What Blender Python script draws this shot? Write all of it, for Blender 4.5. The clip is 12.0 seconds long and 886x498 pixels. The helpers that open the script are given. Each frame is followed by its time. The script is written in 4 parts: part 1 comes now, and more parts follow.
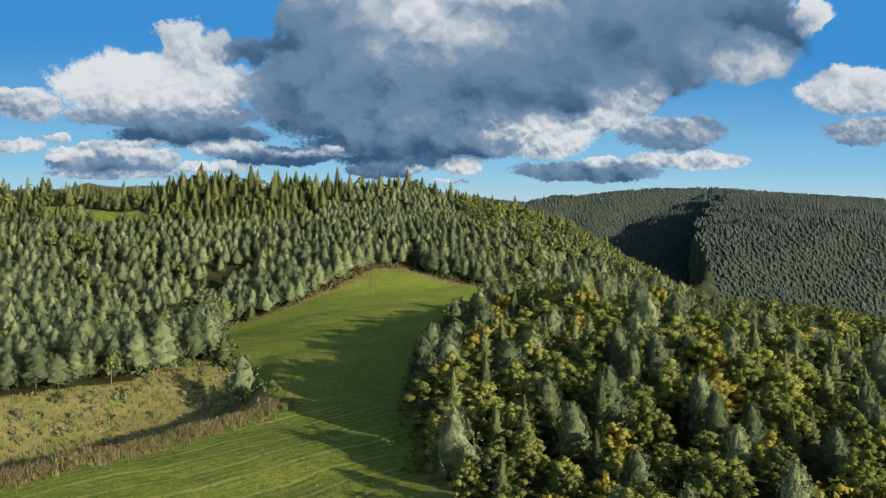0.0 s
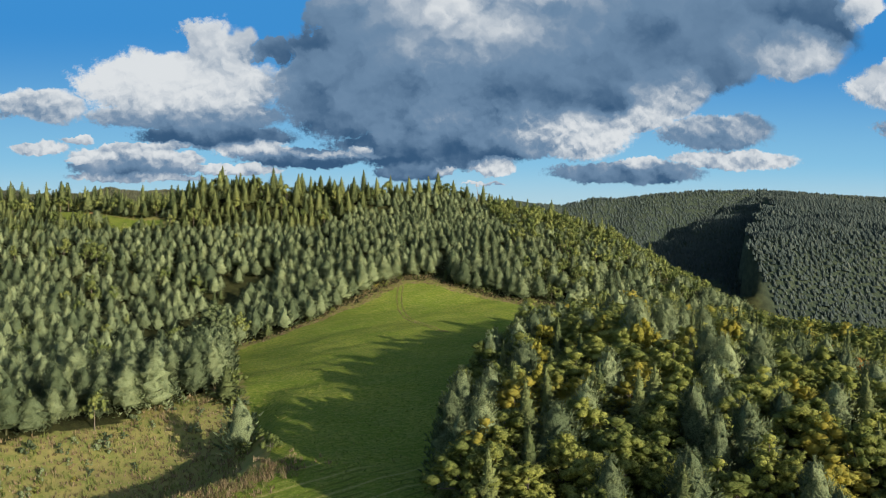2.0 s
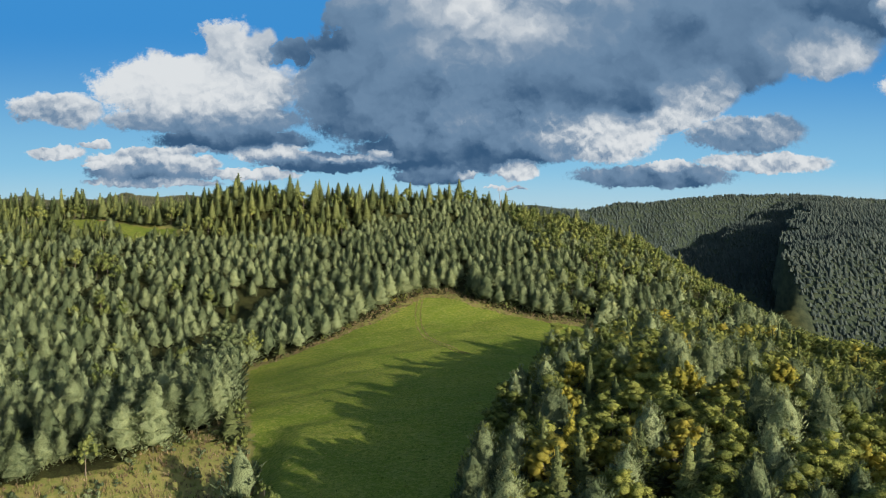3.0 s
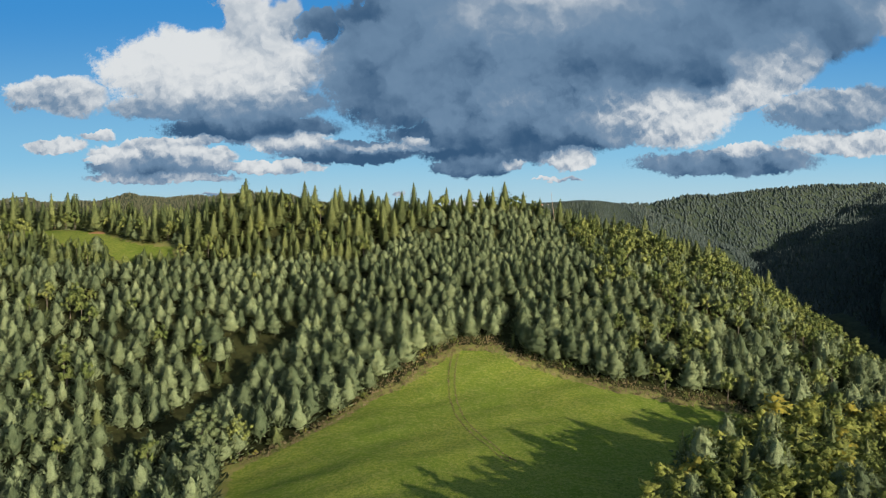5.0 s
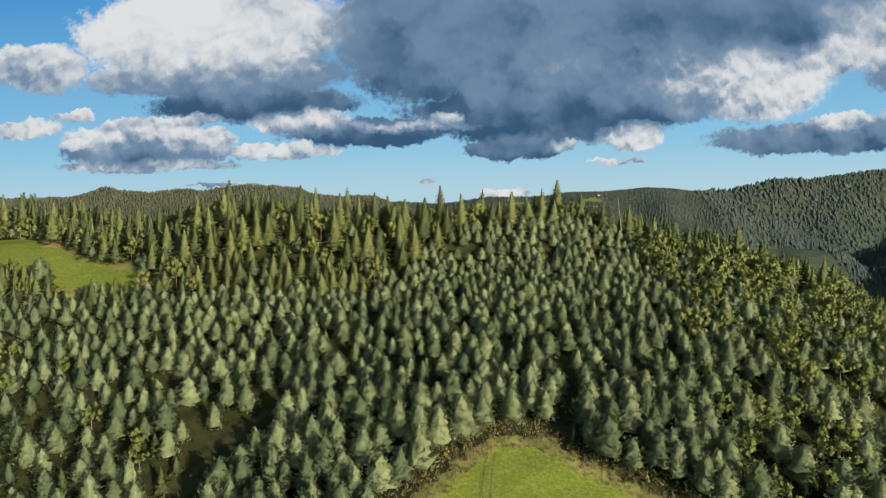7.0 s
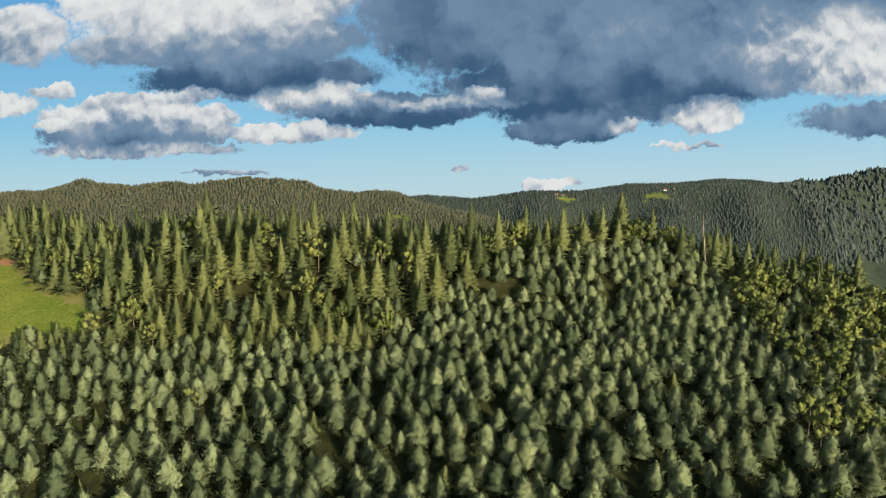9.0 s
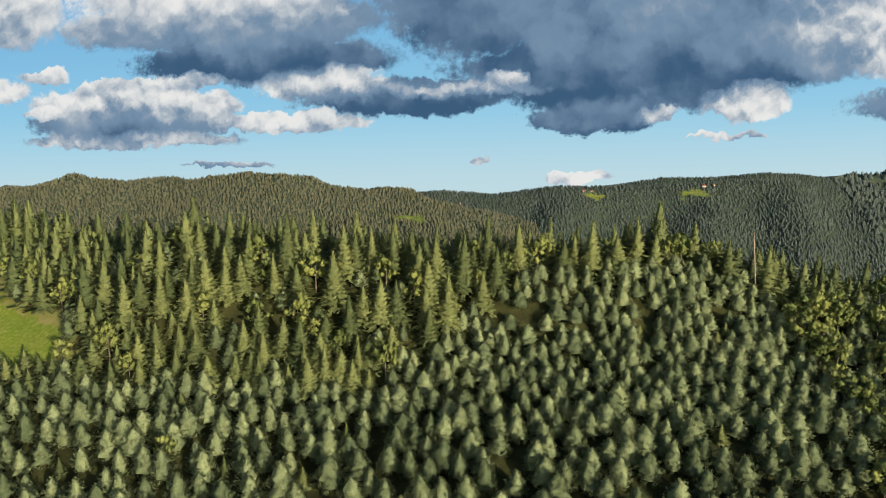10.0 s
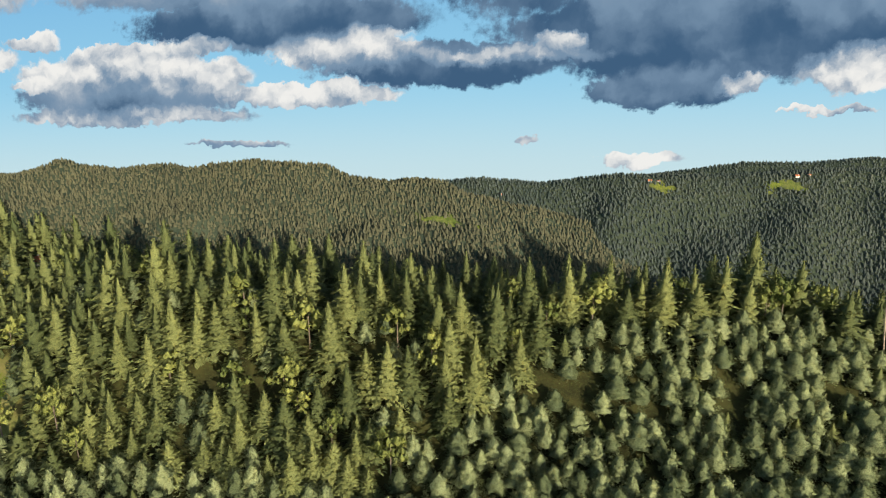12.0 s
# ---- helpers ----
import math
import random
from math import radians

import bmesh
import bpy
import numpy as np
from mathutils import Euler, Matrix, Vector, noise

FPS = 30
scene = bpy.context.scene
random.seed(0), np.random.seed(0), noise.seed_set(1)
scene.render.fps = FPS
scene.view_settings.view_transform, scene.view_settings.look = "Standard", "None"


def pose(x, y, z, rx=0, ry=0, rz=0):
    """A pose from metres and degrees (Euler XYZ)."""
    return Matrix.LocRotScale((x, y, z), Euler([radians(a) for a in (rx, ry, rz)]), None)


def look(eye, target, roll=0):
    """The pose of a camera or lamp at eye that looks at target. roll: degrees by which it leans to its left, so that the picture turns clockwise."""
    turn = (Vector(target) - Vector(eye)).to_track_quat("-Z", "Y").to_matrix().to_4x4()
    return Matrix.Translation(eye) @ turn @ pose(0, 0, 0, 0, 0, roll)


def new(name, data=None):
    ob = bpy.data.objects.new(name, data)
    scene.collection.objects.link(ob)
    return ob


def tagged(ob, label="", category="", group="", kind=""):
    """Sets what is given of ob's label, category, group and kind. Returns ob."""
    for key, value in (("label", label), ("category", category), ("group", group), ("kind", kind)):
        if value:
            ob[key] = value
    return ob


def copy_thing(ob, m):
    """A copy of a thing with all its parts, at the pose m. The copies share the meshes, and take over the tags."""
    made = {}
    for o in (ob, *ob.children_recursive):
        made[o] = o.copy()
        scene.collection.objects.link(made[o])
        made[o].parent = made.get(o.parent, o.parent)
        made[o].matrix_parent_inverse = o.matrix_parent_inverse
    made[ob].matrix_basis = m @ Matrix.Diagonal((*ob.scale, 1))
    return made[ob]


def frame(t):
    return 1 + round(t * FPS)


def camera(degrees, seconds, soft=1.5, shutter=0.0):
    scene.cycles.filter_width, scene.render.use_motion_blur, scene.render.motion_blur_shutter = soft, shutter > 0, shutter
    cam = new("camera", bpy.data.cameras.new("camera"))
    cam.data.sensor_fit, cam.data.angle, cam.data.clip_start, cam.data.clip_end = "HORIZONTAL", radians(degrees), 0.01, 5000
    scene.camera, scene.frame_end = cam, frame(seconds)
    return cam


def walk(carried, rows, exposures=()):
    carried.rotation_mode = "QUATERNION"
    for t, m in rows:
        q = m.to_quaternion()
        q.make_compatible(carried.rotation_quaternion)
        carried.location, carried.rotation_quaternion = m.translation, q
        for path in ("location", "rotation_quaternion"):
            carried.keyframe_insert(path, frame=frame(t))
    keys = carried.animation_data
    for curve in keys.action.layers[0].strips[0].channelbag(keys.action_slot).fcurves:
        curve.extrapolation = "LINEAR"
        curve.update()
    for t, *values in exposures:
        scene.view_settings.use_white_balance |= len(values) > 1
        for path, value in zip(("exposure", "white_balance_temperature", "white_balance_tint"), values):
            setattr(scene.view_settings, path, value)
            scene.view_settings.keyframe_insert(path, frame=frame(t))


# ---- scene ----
PATH = [
    (0, (-7.77, -96.46, 24.16), (7.63, 2.33, 25.88), -0.65),
    (0.5, (-7.01, -91.15, 24.72), (8.07, 7.70, 26.42), -0.59),
    (1, (-5.97, -85.22, 25.98), (8.35, 13.74, 27.62), -0.56),
    (1.5, (-4.98, -79.03, 27.64), (7.80, 20.14, 29.27), -0.47),
    (2, (-4.04, -72.54, 30.10), (6.89, 26.85, 31.65), -0.43),
    (2.5, (-3.15, -65.98, 33.34), (6.26, 33.57, 34.74), -0.32),
    (3, (-2.46, -59.59, 36.83), (5.49, 40.09, 38.07), -0.21),
    (4, (0.40, -30.90, 51.40), (5.30, 68.97, 50.30), -0.10),
    (5, (3.50, 1.00, 66.15), (5.22, 100.88, 61.56), 0.00),
    (5.5, (5.42, 19.70, 71.69), (5.40, 119.53, 65.81), 0.04),
    (6, (6.38, 38.40, 77.16), (4.94, 138.12, 69.84), 0.02),
    (6.5, (6.27, 57.00, 82.61), (3.84, 156.56, 73.60), 0.04),
    (7, (6.83, 75.50, 87.89), (2.87, 174.79, 76.71), -0.16),
    (9, (6.45, 135.49, 105.62), (-2.87, 233.35, 87.32), 0.23),
    (9.5, (6.93, 148.87, 109.45), (-4.11, 246.16, 89.14), 0.27),
    (10, (6.64, 160.98, 113.07), (-5.88, 257.66, 90.80), 0.25),
    (10.5, (6.43, 173.03, 116.75), (-7.70, 268.95, 92.23), 0.29),
    (11, (5.84, 184.49, 119.87), (-9.88, 279.60, 93.25), 0.29),
    (11.5, (5.35, 195.53, 122.94), (-12.00, 289.69, 94.08), 0.10),
    (12, (4.98, 206.05, 125.54), (-14.07, 299.18, 94.49), -0.14),
]
cam = camera(64.0, 12.0, soft=0.7)
walk(cam, [(t, look(eye, target, roll)) for t, eye, target, roll in PATH], exposures=((0, 0.6, 6350, 10), (5, 0.6, 6420, 10), (8, 0.62, 6560, 10), (12, 0.82, 6880, 11)))

# ---------------------------------------------------------------- sky, sun
SUN_FROM = Vector((0.65, -0.76, 0)).normalized()  # the side from which the sun shines
SUN_HIGH = radians(13)
world = bpy.data.worlds.new("sky")
scene.world = world
world.use_nodes = True
wn = world.node_tree.nodes
sky = wn.new("ShaderNodeTexSky")
sky.sky_type, sky.sun_disc, sky.sun_elevation = "NISHITA", False, SUN_HIGH
sky.sun_rotation = math.atan2(SUN_FROM.x, SUN_FROM.y)
world.node_tree.links.new(sky.outputs[0], wn["Background"].inputs[0])
wn["Background"].inputs[1].default_value = 0.12
lamp = bpy.data.lights.new("sun", "SUN")
lamp.energy, lamp.angle, lamp.color = 5.0, radians(0.5), (1.0, 0.86, 0.66)
sun = new("sun", lamp)
to_sun = SUN_FROM * math.cos(SUN_HIGH) + Vector((0, 0, math.sin(SUN_HIGH)))
sun.matrix_world = look(to_sun * 300, (0, 0, 0))


# ---------------------------------------------------------------- materials
class Nodes:
    """A short hand for node trees."""

    def __init__(self, name):
        self.mat = bpy.data.materials.new(name)
        self.mat.use_nodes = True
        self.tree = self.mat.node_tree
        self.tree.nodes.clear()
        self.out = self.add("ShaderNodeOutputMaterial")

    def add(self, kind, **sets):
        node = self.tree.nodes.new(kind)
        for key, value in sets.items():
            if key == "op":
                node.operation = value
            elif key == "dims":
                node.noise_dimensions = value
            elif key == "attribute":
                node.attribute_name = value
        return node

    def plug(self, node, slot, value):
        if hasattr(value, "is_linked"):
            self.tree.links.new(value, node.inputs[slot])
        elif value is not None:
            node.inputs[slot].default_value = value

    def math(self, op, a, b=None, c=None, clamp=False):
        node = self.add("ShaderNodeMath", op=op)
        node.use_clamp = clamp
        for n, v in enumerate((a, b, c)):
            self.plug(node, n, v)
        return node.outputs[0]

    def vec(self, op, a, b=None, scale=None):
        node = self.add("ShaderNodeVectorMath", op=op)
        self.plug(node, 0, a)
        self.plug(node, 1, b)
        if scale is not None:
            node.inputs["Scale"].default_value = scale
        return node.outputs["Value" if op in ("LENGTH", "DOT_PRODUCT") else "Vector"]

    def noise(self, where, size, detail=4.0, rough=0.55, colour=False):
        node = self.add("ShaderNodeTexNoise", dims="3D")
        self.plug(node, "Vector", where)
        for key, value in (("Scale", 1.0 / size), ("Detail", detail), ("Roughness", rough)):
            node.inputs[key].default_value = value
        return node.outputs["Color" if colour else "Fac"]

    def step(self, v, a, b, lo=0.0, hi=1.0):
        node = self.add("ShaderNodeMapRange")
        node.interpolation_type = "SMOOTHSTEP"
        for n, w in enumerate((v, a, b, lo, hi)):
            self.plug(node, n, w)
        return node.outputs[0]

    def mix(self, k, a, b, how="MIX"):
        node = self.add("ShaderNodeMix")
        node.data_type, node.blend_type = "RGBA", how
        self.plug(node, 0, k)
        for slot, v in ((6, a), (7, b)):
            self.plug(node, slot, (*v, 1) if isinstance(v, tuple) and len(v) == 3 else v)
        return node.outputs[2]

    def place(self):
        return self.add("ShaderNodeTexCoord").outputs["Object"]

    def value(self, name):
        return self.add("ShaderNodeAttribute", attribute=name).outputs["Fac"]

    def bump(self, height, far, strength=1.0):
        node = self.add("ShaderNodeBump")
        self.plug(node, "Height", height)
        node.inputs["Distance"].default_value, node.inputs["Strength"].default_value = far, strength
        return node.outputs[0]

    def surface(self, colour, rough=0.8, normal=None, gloss=0.2):
        node = self.add("ShaderNodeBsdfPrincipled")
        self.plug(node, "Base Color", (*colour, 1) if isinstance(colour, tuple) and len(colour) == 3 else colour)
        self.plug(node, "Roughness", rough)
        node.inputs["Specular IOR Level"].default_value = gloss
        if normal is not None:
            self.plug(node, "Normal", normal)
        return node.outputs[0]

    def done(self, shader):
        self.tree.links.new(shader, self.out.inputs[0])
        return self.mat


def foliage(name, dark, light, autumn=None, often=0.0, thin=0.28, pit_shade=0.52):
    """Leaves or needles, whose colour varies from tree to tree and from clump to clump; autumn: the colour of some trees."""
    n = Nodes(name)
    own = n.add("ShaderNodeObjectInfo").outputs["Random"]
    tree = n.math("FRACT", n.math("ADD", own, n.value("tint")))
    at = n.add("ShaderNodeNewGeometry").outputs["Position"]
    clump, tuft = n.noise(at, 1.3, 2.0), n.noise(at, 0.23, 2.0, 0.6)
    leaf = n.add("ShaderNodeNewGeometry").outputs["Random Per Island"]
    k = n.math("ADD", n.math("MULTIPLY", clump, 0.35), n.math("ADD", n.math("MULTIPLY", tree, 0.48), n.math("MULTIPLY", leaf, 0.16)))
    colour = n.mix(n.step(k, 0.20, 0.82), dark, light)
    # hollows between tufts go nearly black: their shade is put into the colour
    colour = n.mix(n.step(tuft, 0.36, 0.56, pit_shade, 0.0), colour, (0.012, 0.018, 0.008))
    if autumn:
        other = n.math("FRACT", n.math("MULTIPLY", tree, 7.31))
        fall = n.math("MULTIPLY", n.step(other, 1 - often, 1 - often * 0.6), n.step(clump, 0.30, 0.62, 0.45, 1.0))
        colour = n.mix(fall, colour, autumn)
    flat = n.surface(colour, 0.65, n.bump(tuft, 0.25, 0.9), gloss=0.15)
    through_leaf = n.add("ShaderNodeBsdfTranslucent")
    n.plug(through_leaf, 0, colour)
    both = n.add("ShaderNodeMixShader")
    both.inputs[0].default_value = thin
    n.tree.links.new(flat, both.inputs[1])
    n.tree.links.new(through_leaf.outputs[0], both.inputs[2])
    return n.done(both.outputs[0])


def bark(name, dark, light):
    n = Nodes(name)
    at = n.place()
    stretched = n.vec("MULTIPLY", at, (6.0, 6.0, 1.2))
    grain = n.noise(stretched, 1.0, 5.0, 0.65)
    stain = n.noise(at, 1.7, 2.0)
    colour = n.mix(n.step(n.math("ADD", n.math("MULTIPLY", grain, 0.7), n.math("MULTIPLY", stain, 0.4)), 0.35, 0.75), dark, light)
    return n.done(n.surface(colour, 0.9, n.bump(grain, 0.03), 0.1))


def ground_material():
    """Forest litter, mown grass, dry verges and tracks, laid out by the cover of the land."""
    n = Nodes("ground_cover")
    at = n.place()
    wide, mid, fine = n.noise(at, 24.0, 3.0), n.noise(at, 3.2, 4.0), n.noise(at, 0.35, 3.0, 0.7)
    litter = n.mix(n.step(mid, 0.3, 0.7), (0.016, 0.017, 0.008), (0.040, 0.042, 0.016))
    litter = n.mix(n.step(fine, 0.45, 0.75), litter, (0.04, 0.055, 0.018))
    grass = n.mix(n.step(wide, 0.32, 0.68), (0.140, 0.190, 0.028), (0.225, 0.250, 0.045))
    grass = n.mix(n.step(mid, 0.40, 0.72, 0.0, 0.6), grass, (0.210, 0.232, 0.060))
    grass = n.mix(n.step(fine, 0.40, 0.72, 0.0, 0.8), grass, (0.070, 0.115, 0.014))
    tussock = n.noise(at, 1.0, 3.0, 0.65)
    grass = n.mix(n.step(tussock, 0.46, 0.66, 0.0, 0.65), grass, (0.085, 0.140, 0.018))
    grass = n.mix(n.step(tussock, 0.46, 0.30, 0.0, 0.55), grass, (0.245, 0.252, 0.075))
    # rows left by the mower
    lanes = n.vec("DOT_PRODUCT", at, (0.53, -0.85, 0.0))
    wob = n.math("ADD", lanes, n.math("MULTIPLY", n.noise(at, 14.0, 2.0), 1.2))
    row = n.math("SINE", n.math("MULTIPLY", wob, 3.3))
    mown = n.math("MULTIPLY", n.step(row, 0.25, 0.95), n.step(n.noise(at, 5.0, 3.0), 0.40, 0.62))
    grass = n.mix(n.math("MULTIPLY", n.math("MULTIPLY", mown, n.value("mown")), 0.75), grass, (0.085, 0.105, 0.022))
    hay = n.math("MULTIPLY", n.step(n.math("SINE", n.math("MULTIPLY", wob, 1.1)), 0.90, 0.99), n.step(fine, 0.35, 0.6))
    grass = n.mix(n.math("MULTIPLY", n.math("MULTIPLY", hay, n.value("mown")), 0.8), grass, (0.30, 0.27, 0.11))
    dry = n.mix(n.step(mid, 0.30, 0.68), (0.215, 0.200, 0.070), (0.140, 0.168, 0.044))
    dry = n.mix(n.step(fine, 0.40, 0.75, 0.0, 0.7), dry, (0.25, 0.205, 0.095))
    soft = n.math("MULTIPLY", n.math("SUBTRACT", mid, 0.5), 1.5)
    colour = n.mix(n.step(n.math("ADD", n.value("dry"), soft), 0.35, 0.65), litter, dry)
    colour = n.mix(n.step(n.math("ADD", n.value("grass"), soft), 0.42, 0.58), colour, grass)
    woods = n.mix(n.step(mid, 0.3, 0.7), (0.034, 0.050, 0.036), (0.054, 0.072, 0.048))
    colour = n.mix(n.math("MULTIPLY", n.value("wooded"), n.math("SUBTRACT", 1.0, n.value("grass"))), colour, woods)
    colour = n.mix(n.step(n.math("ADD", n.value("soil"), soft), 0.4, 0.6), colour, (0.36, 0.20, 0.105))
    height = n.math("ADD", n.math("MULTIPLY", fine, 0.6), n.math("MULTIPLY", mid, 0.8))
    return n.done(n.surface(colour, 0.95, n.bump(height, 0.35, 0.8), 0.05))


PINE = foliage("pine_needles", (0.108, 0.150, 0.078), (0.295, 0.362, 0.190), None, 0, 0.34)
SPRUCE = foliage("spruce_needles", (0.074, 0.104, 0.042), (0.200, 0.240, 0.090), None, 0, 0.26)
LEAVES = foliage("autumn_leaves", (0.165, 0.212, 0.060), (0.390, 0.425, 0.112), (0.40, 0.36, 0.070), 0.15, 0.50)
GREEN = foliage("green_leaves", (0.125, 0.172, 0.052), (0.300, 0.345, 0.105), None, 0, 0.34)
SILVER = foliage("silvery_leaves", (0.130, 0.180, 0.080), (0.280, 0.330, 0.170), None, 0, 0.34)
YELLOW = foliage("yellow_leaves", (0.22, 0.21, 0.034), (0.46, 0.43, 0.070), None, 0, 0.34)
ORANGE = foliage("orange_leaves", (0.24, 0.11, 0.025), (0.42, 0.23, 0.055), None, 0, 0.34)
# far needles: distance haze is painted into both colours, greyer here, bluer below
HILL_HAZE = foliage("hill_needles_haze_tint", (0.074, 0.084, 0.056), (0.132, 0.140, 0.088), pit_shade=0.25)
VALLEY_HAZE = foliage("valley_needles", (0.046, 0.070, 0.068), (0.086, 0.114, 0.104), pit_shade=0.25)
WEEDS = foliage("dry_weeds", (0.17, 0.13, 0.070), (0.37, 0.29, 0.17), (0.16, 0.20, 0.050), 0.35, 0.30)
GRASS = foliage("grass_blades", (0.095, 0.155, 0.022), (0.200, 0.250, 0.050), (0.26, 0.24, 0.085), 0.25, 0.30)
WALL = bark("limewashed_wall", (0.62, 0.60, 0.55), (0.80, 0.78, 0.74))
ROOF_TILES = bark("red_roof_tiles", (0.22, 0.075, 0.040), (0.42, 0.16, 0.085))
DARK_GLASS = Nodes("dark_glass")
DARK_GLASS = DARK_GLASS.done(DARK_GLASS.surface((0.02, 0.025, 0.03), 0.12, gloss=0.5))
GREY_BARK = bark("grey_bark", (0.060, 0.050, 0.040), (0.19, 0.165, 0.135))
# conifer trunks, coloured dark to stand for the shade inside the crowns
SHADE_TRUNK = bark("shade_dark_trunk", (0.032, 0.038, 0.020), (0.085, 0.086, 0.046))
PALE_WOOD = bark("weathered_wood", (0.20, 0.16, 0.13), (0.38, 0.32, 0.26))
GROUND = ground_material()


# ---------------------------------------------------------------- the lie of the land
def smooth(a, b, v):
    """0 below a, 1 above b, with soft ends."""
    k = np.clip((v - a) / (b - a), 0, 1)
    return k * k * (3 - 2 * k)


def bump(x, y, cx, cy, sx, sy):
    return np.exp(-((x - cx) / sx) ** 2 - ((y - cy) / sy) ** 2)


def rolling(x, y, size, seed):
    """Soft uneven waves, about -1 to 1."""
    s = 0
    for k, (ax, ay) in enumerate(((1.0, 0.35), (-0.6, 0.9), (0.25, -1.1), (0.8, 0.75))):
        s = s + np.sin((x * ax + y * ay) * 6.283 / size * (1 + 0.23 * k) + seed * 1.7 + k * 2.1)
    return s / 3


SLOPE_Y = (-400, -60, 0, 60, 120, 175, 205, 225, 244, 260, 285, 300, 320, 340, 362, 375, 400, 450)
SLOPE_Z = (-14, -9, -6, -2.5, 1.5, 4.5, 7.5, 11.5, 19.5, 26.5, 38, 43, 50, 56.5, 60, 58, 50, 44)


# the crests of the far hills: x, y, z along each line
WEST_HILL = ((-420, 390, 72), (-206, 410, 74), (-151, 417, 77), (-140, 418, 76), (-90, 424, 78.5), (-72, 426, 76), (-40, 430, 72), (-24, 432, 68), (0, 435, 61.5), (18, 437, 57), (33, 439, 51), (60, 442, 39))
MIDDLE_HILL = ((-110, 444, 62), (-32, 454, 69.5), (-10, 457, 68), (15, 460, 71.5), (33, 462, 71.5), (56, 465, 72), (90, 469, 74.5), (110, 471, 75), (150, 480, 69))
LAST_HILL = ((30, 477, 68.5), (62, 480, 73.5), (85, 482, 74), (107, 485, 76), (120, 487, 75.5), (148, 492, 72))
EAST_HILL = ((140, 503, 73.5), (160, 505, 73.5), (187, 508, 79.5), (216, 512, 80), (250, 517, 84.5), (290, 522, 87.5), (356, 532, 89.5), (435, 543, 86), (560, 560, 82), (800, 600, 80))
SPUR = ((358, 524, 87), (347, 508, 82), (315, 440, 52), (278, 375, 30), (252, 325, 13))


def crest_of(x, y, line, left, right, round_top=2.0):
    """The height of a hill that falls off on both sides of a crest line, with its own slope on each side."""
    best = np.full(np.shape(x), -1e9)
    for (ax, ay, az), (bx, by, bz) in zip(line, line[1:]):
        ux, uy = bx - ax, by - ay
        k = np.clip(((x - ax) * ux + (y - ay) * uy) / (ux * ux + uy * uy), 0, 1)
        dx, dy = x - ax - k * ux, y - ay - k * uy
        steep = np.where(ux * dy - uy * dx > 0, left, right)
        best = np.maximum(best, az + k * (bz - az) - steep * (np.sqrt(dx * dx + dy * dy + round_top**2) - round_top))
    return best


def far_hills(x, y):
    west = crest_of(x, y, WEST_HILL, 0.7, 0.42) + (4.0 * rolling(x + 0.4 * y, y * 0.35, 46, 5) + 1.5 * rolling(x, y * 0.6, 19, 3)) * smooth(0, 30, np.abs(y - 424 - 0.13 * x) + 2)
    middle = crest_of(x, y, MIDDLE_HILL, 0.7, 0.50) + 3.0 * rolling(x - 0.5 * y, y * 0.4, 41, 2) * smooth(0, 25, np.abs(y - 458 - 0.13 * x))
    last = crest_of(x, y, LAST_HILL, 0.6, 0.6)
    east = crest_of(x, y, EAST_HILL, 0.5, 1.1) + 3.0 * rolling(x - 0.4 * y, y * 0.4, 60, 6) * smooth(0, 30, np.abs(y - 486 - 0.13 * x))
    spur = crest_of(x + 9 * rolling(x, y, 85, 4) + 3 * rolling(x, y, 31, 6), y, SPUR, 0.20, 0.36, 14) + 2.0 * rolling(x, y, 50, 9)
    return np.stack([west + 1, middle + 1, last + 1, east + 1, spur - 60 * smooth(330, 240, y)])


def land(x, y):
    """The height of the ground."""
    x, y = np.asarray(x, float), np.asarray(y, float)
    z = sum(np.interp(y + d, SLOPE_Y, SLOPE_Z) for d in (-9, -4, 0, 4, 9)) / 5
    fall = np.maximum(x - 45, 0)
    z = z - 0.10 * fall * smooth(40, 160, fall + 60) - 0.12 * np.maximum(x - 95, 0) - 0.36 * np.maximum(x - 140, 0) * smooth(150, 260, y)
    z = z - 6 * smooth(95, 190, x) * smooth(330, 200, y)
    z = z + 18 * smooth(105, 185, x) * smooth(330, 230, y) * smooth(40, 120, y)
    z = z + 6 * bump(x, y, 60, 75, 34, 62) - 8 * bump(x, y, -62, 185, 38, 75) + 5 * bump(x, y, -82, 338, 45, 30) + 3 * bump(x, y, -130, 215, 50, 40)
    # the crest of the near hill
    crest = np.interp(x, (-100, -20, 0, 40, 80), (331, 332, 336, 347, 351))
    z = z + 9.0 * np.exp(-(((y - crest) / 15) ** 2)) * smooth(-122, -84, x) * smooth(88, 40, x)
    # the step at the edge of the field, and the hollow below it
    off = (y - 37) - 0.80 * (x + 24)
    z = z - 8.2 * smooth(1, 18, off) * smooth(78, 40, off) * smooth(-20, -34, x) * smooth(-190, -120, x)
    z = z + 0.5 * rolling(x, y, 43, 1) + 0.25 * rolling(x, y, 17, 2)
    # the far hills behind a valley
    floor = 44 - 64 * smooth(70, 200, x) * smooth(540, 330, y)
    hills = far_hills(x, y).max(0)
    far = np.maximum(hills, floor)
    k = smooth(366, 392, y + 0.10 * np.maximum(x, 0))
    z = z * (1 - k) + far * k
    return np.where((y > 170) & (x > 150), np.maximum(z, hills), z)


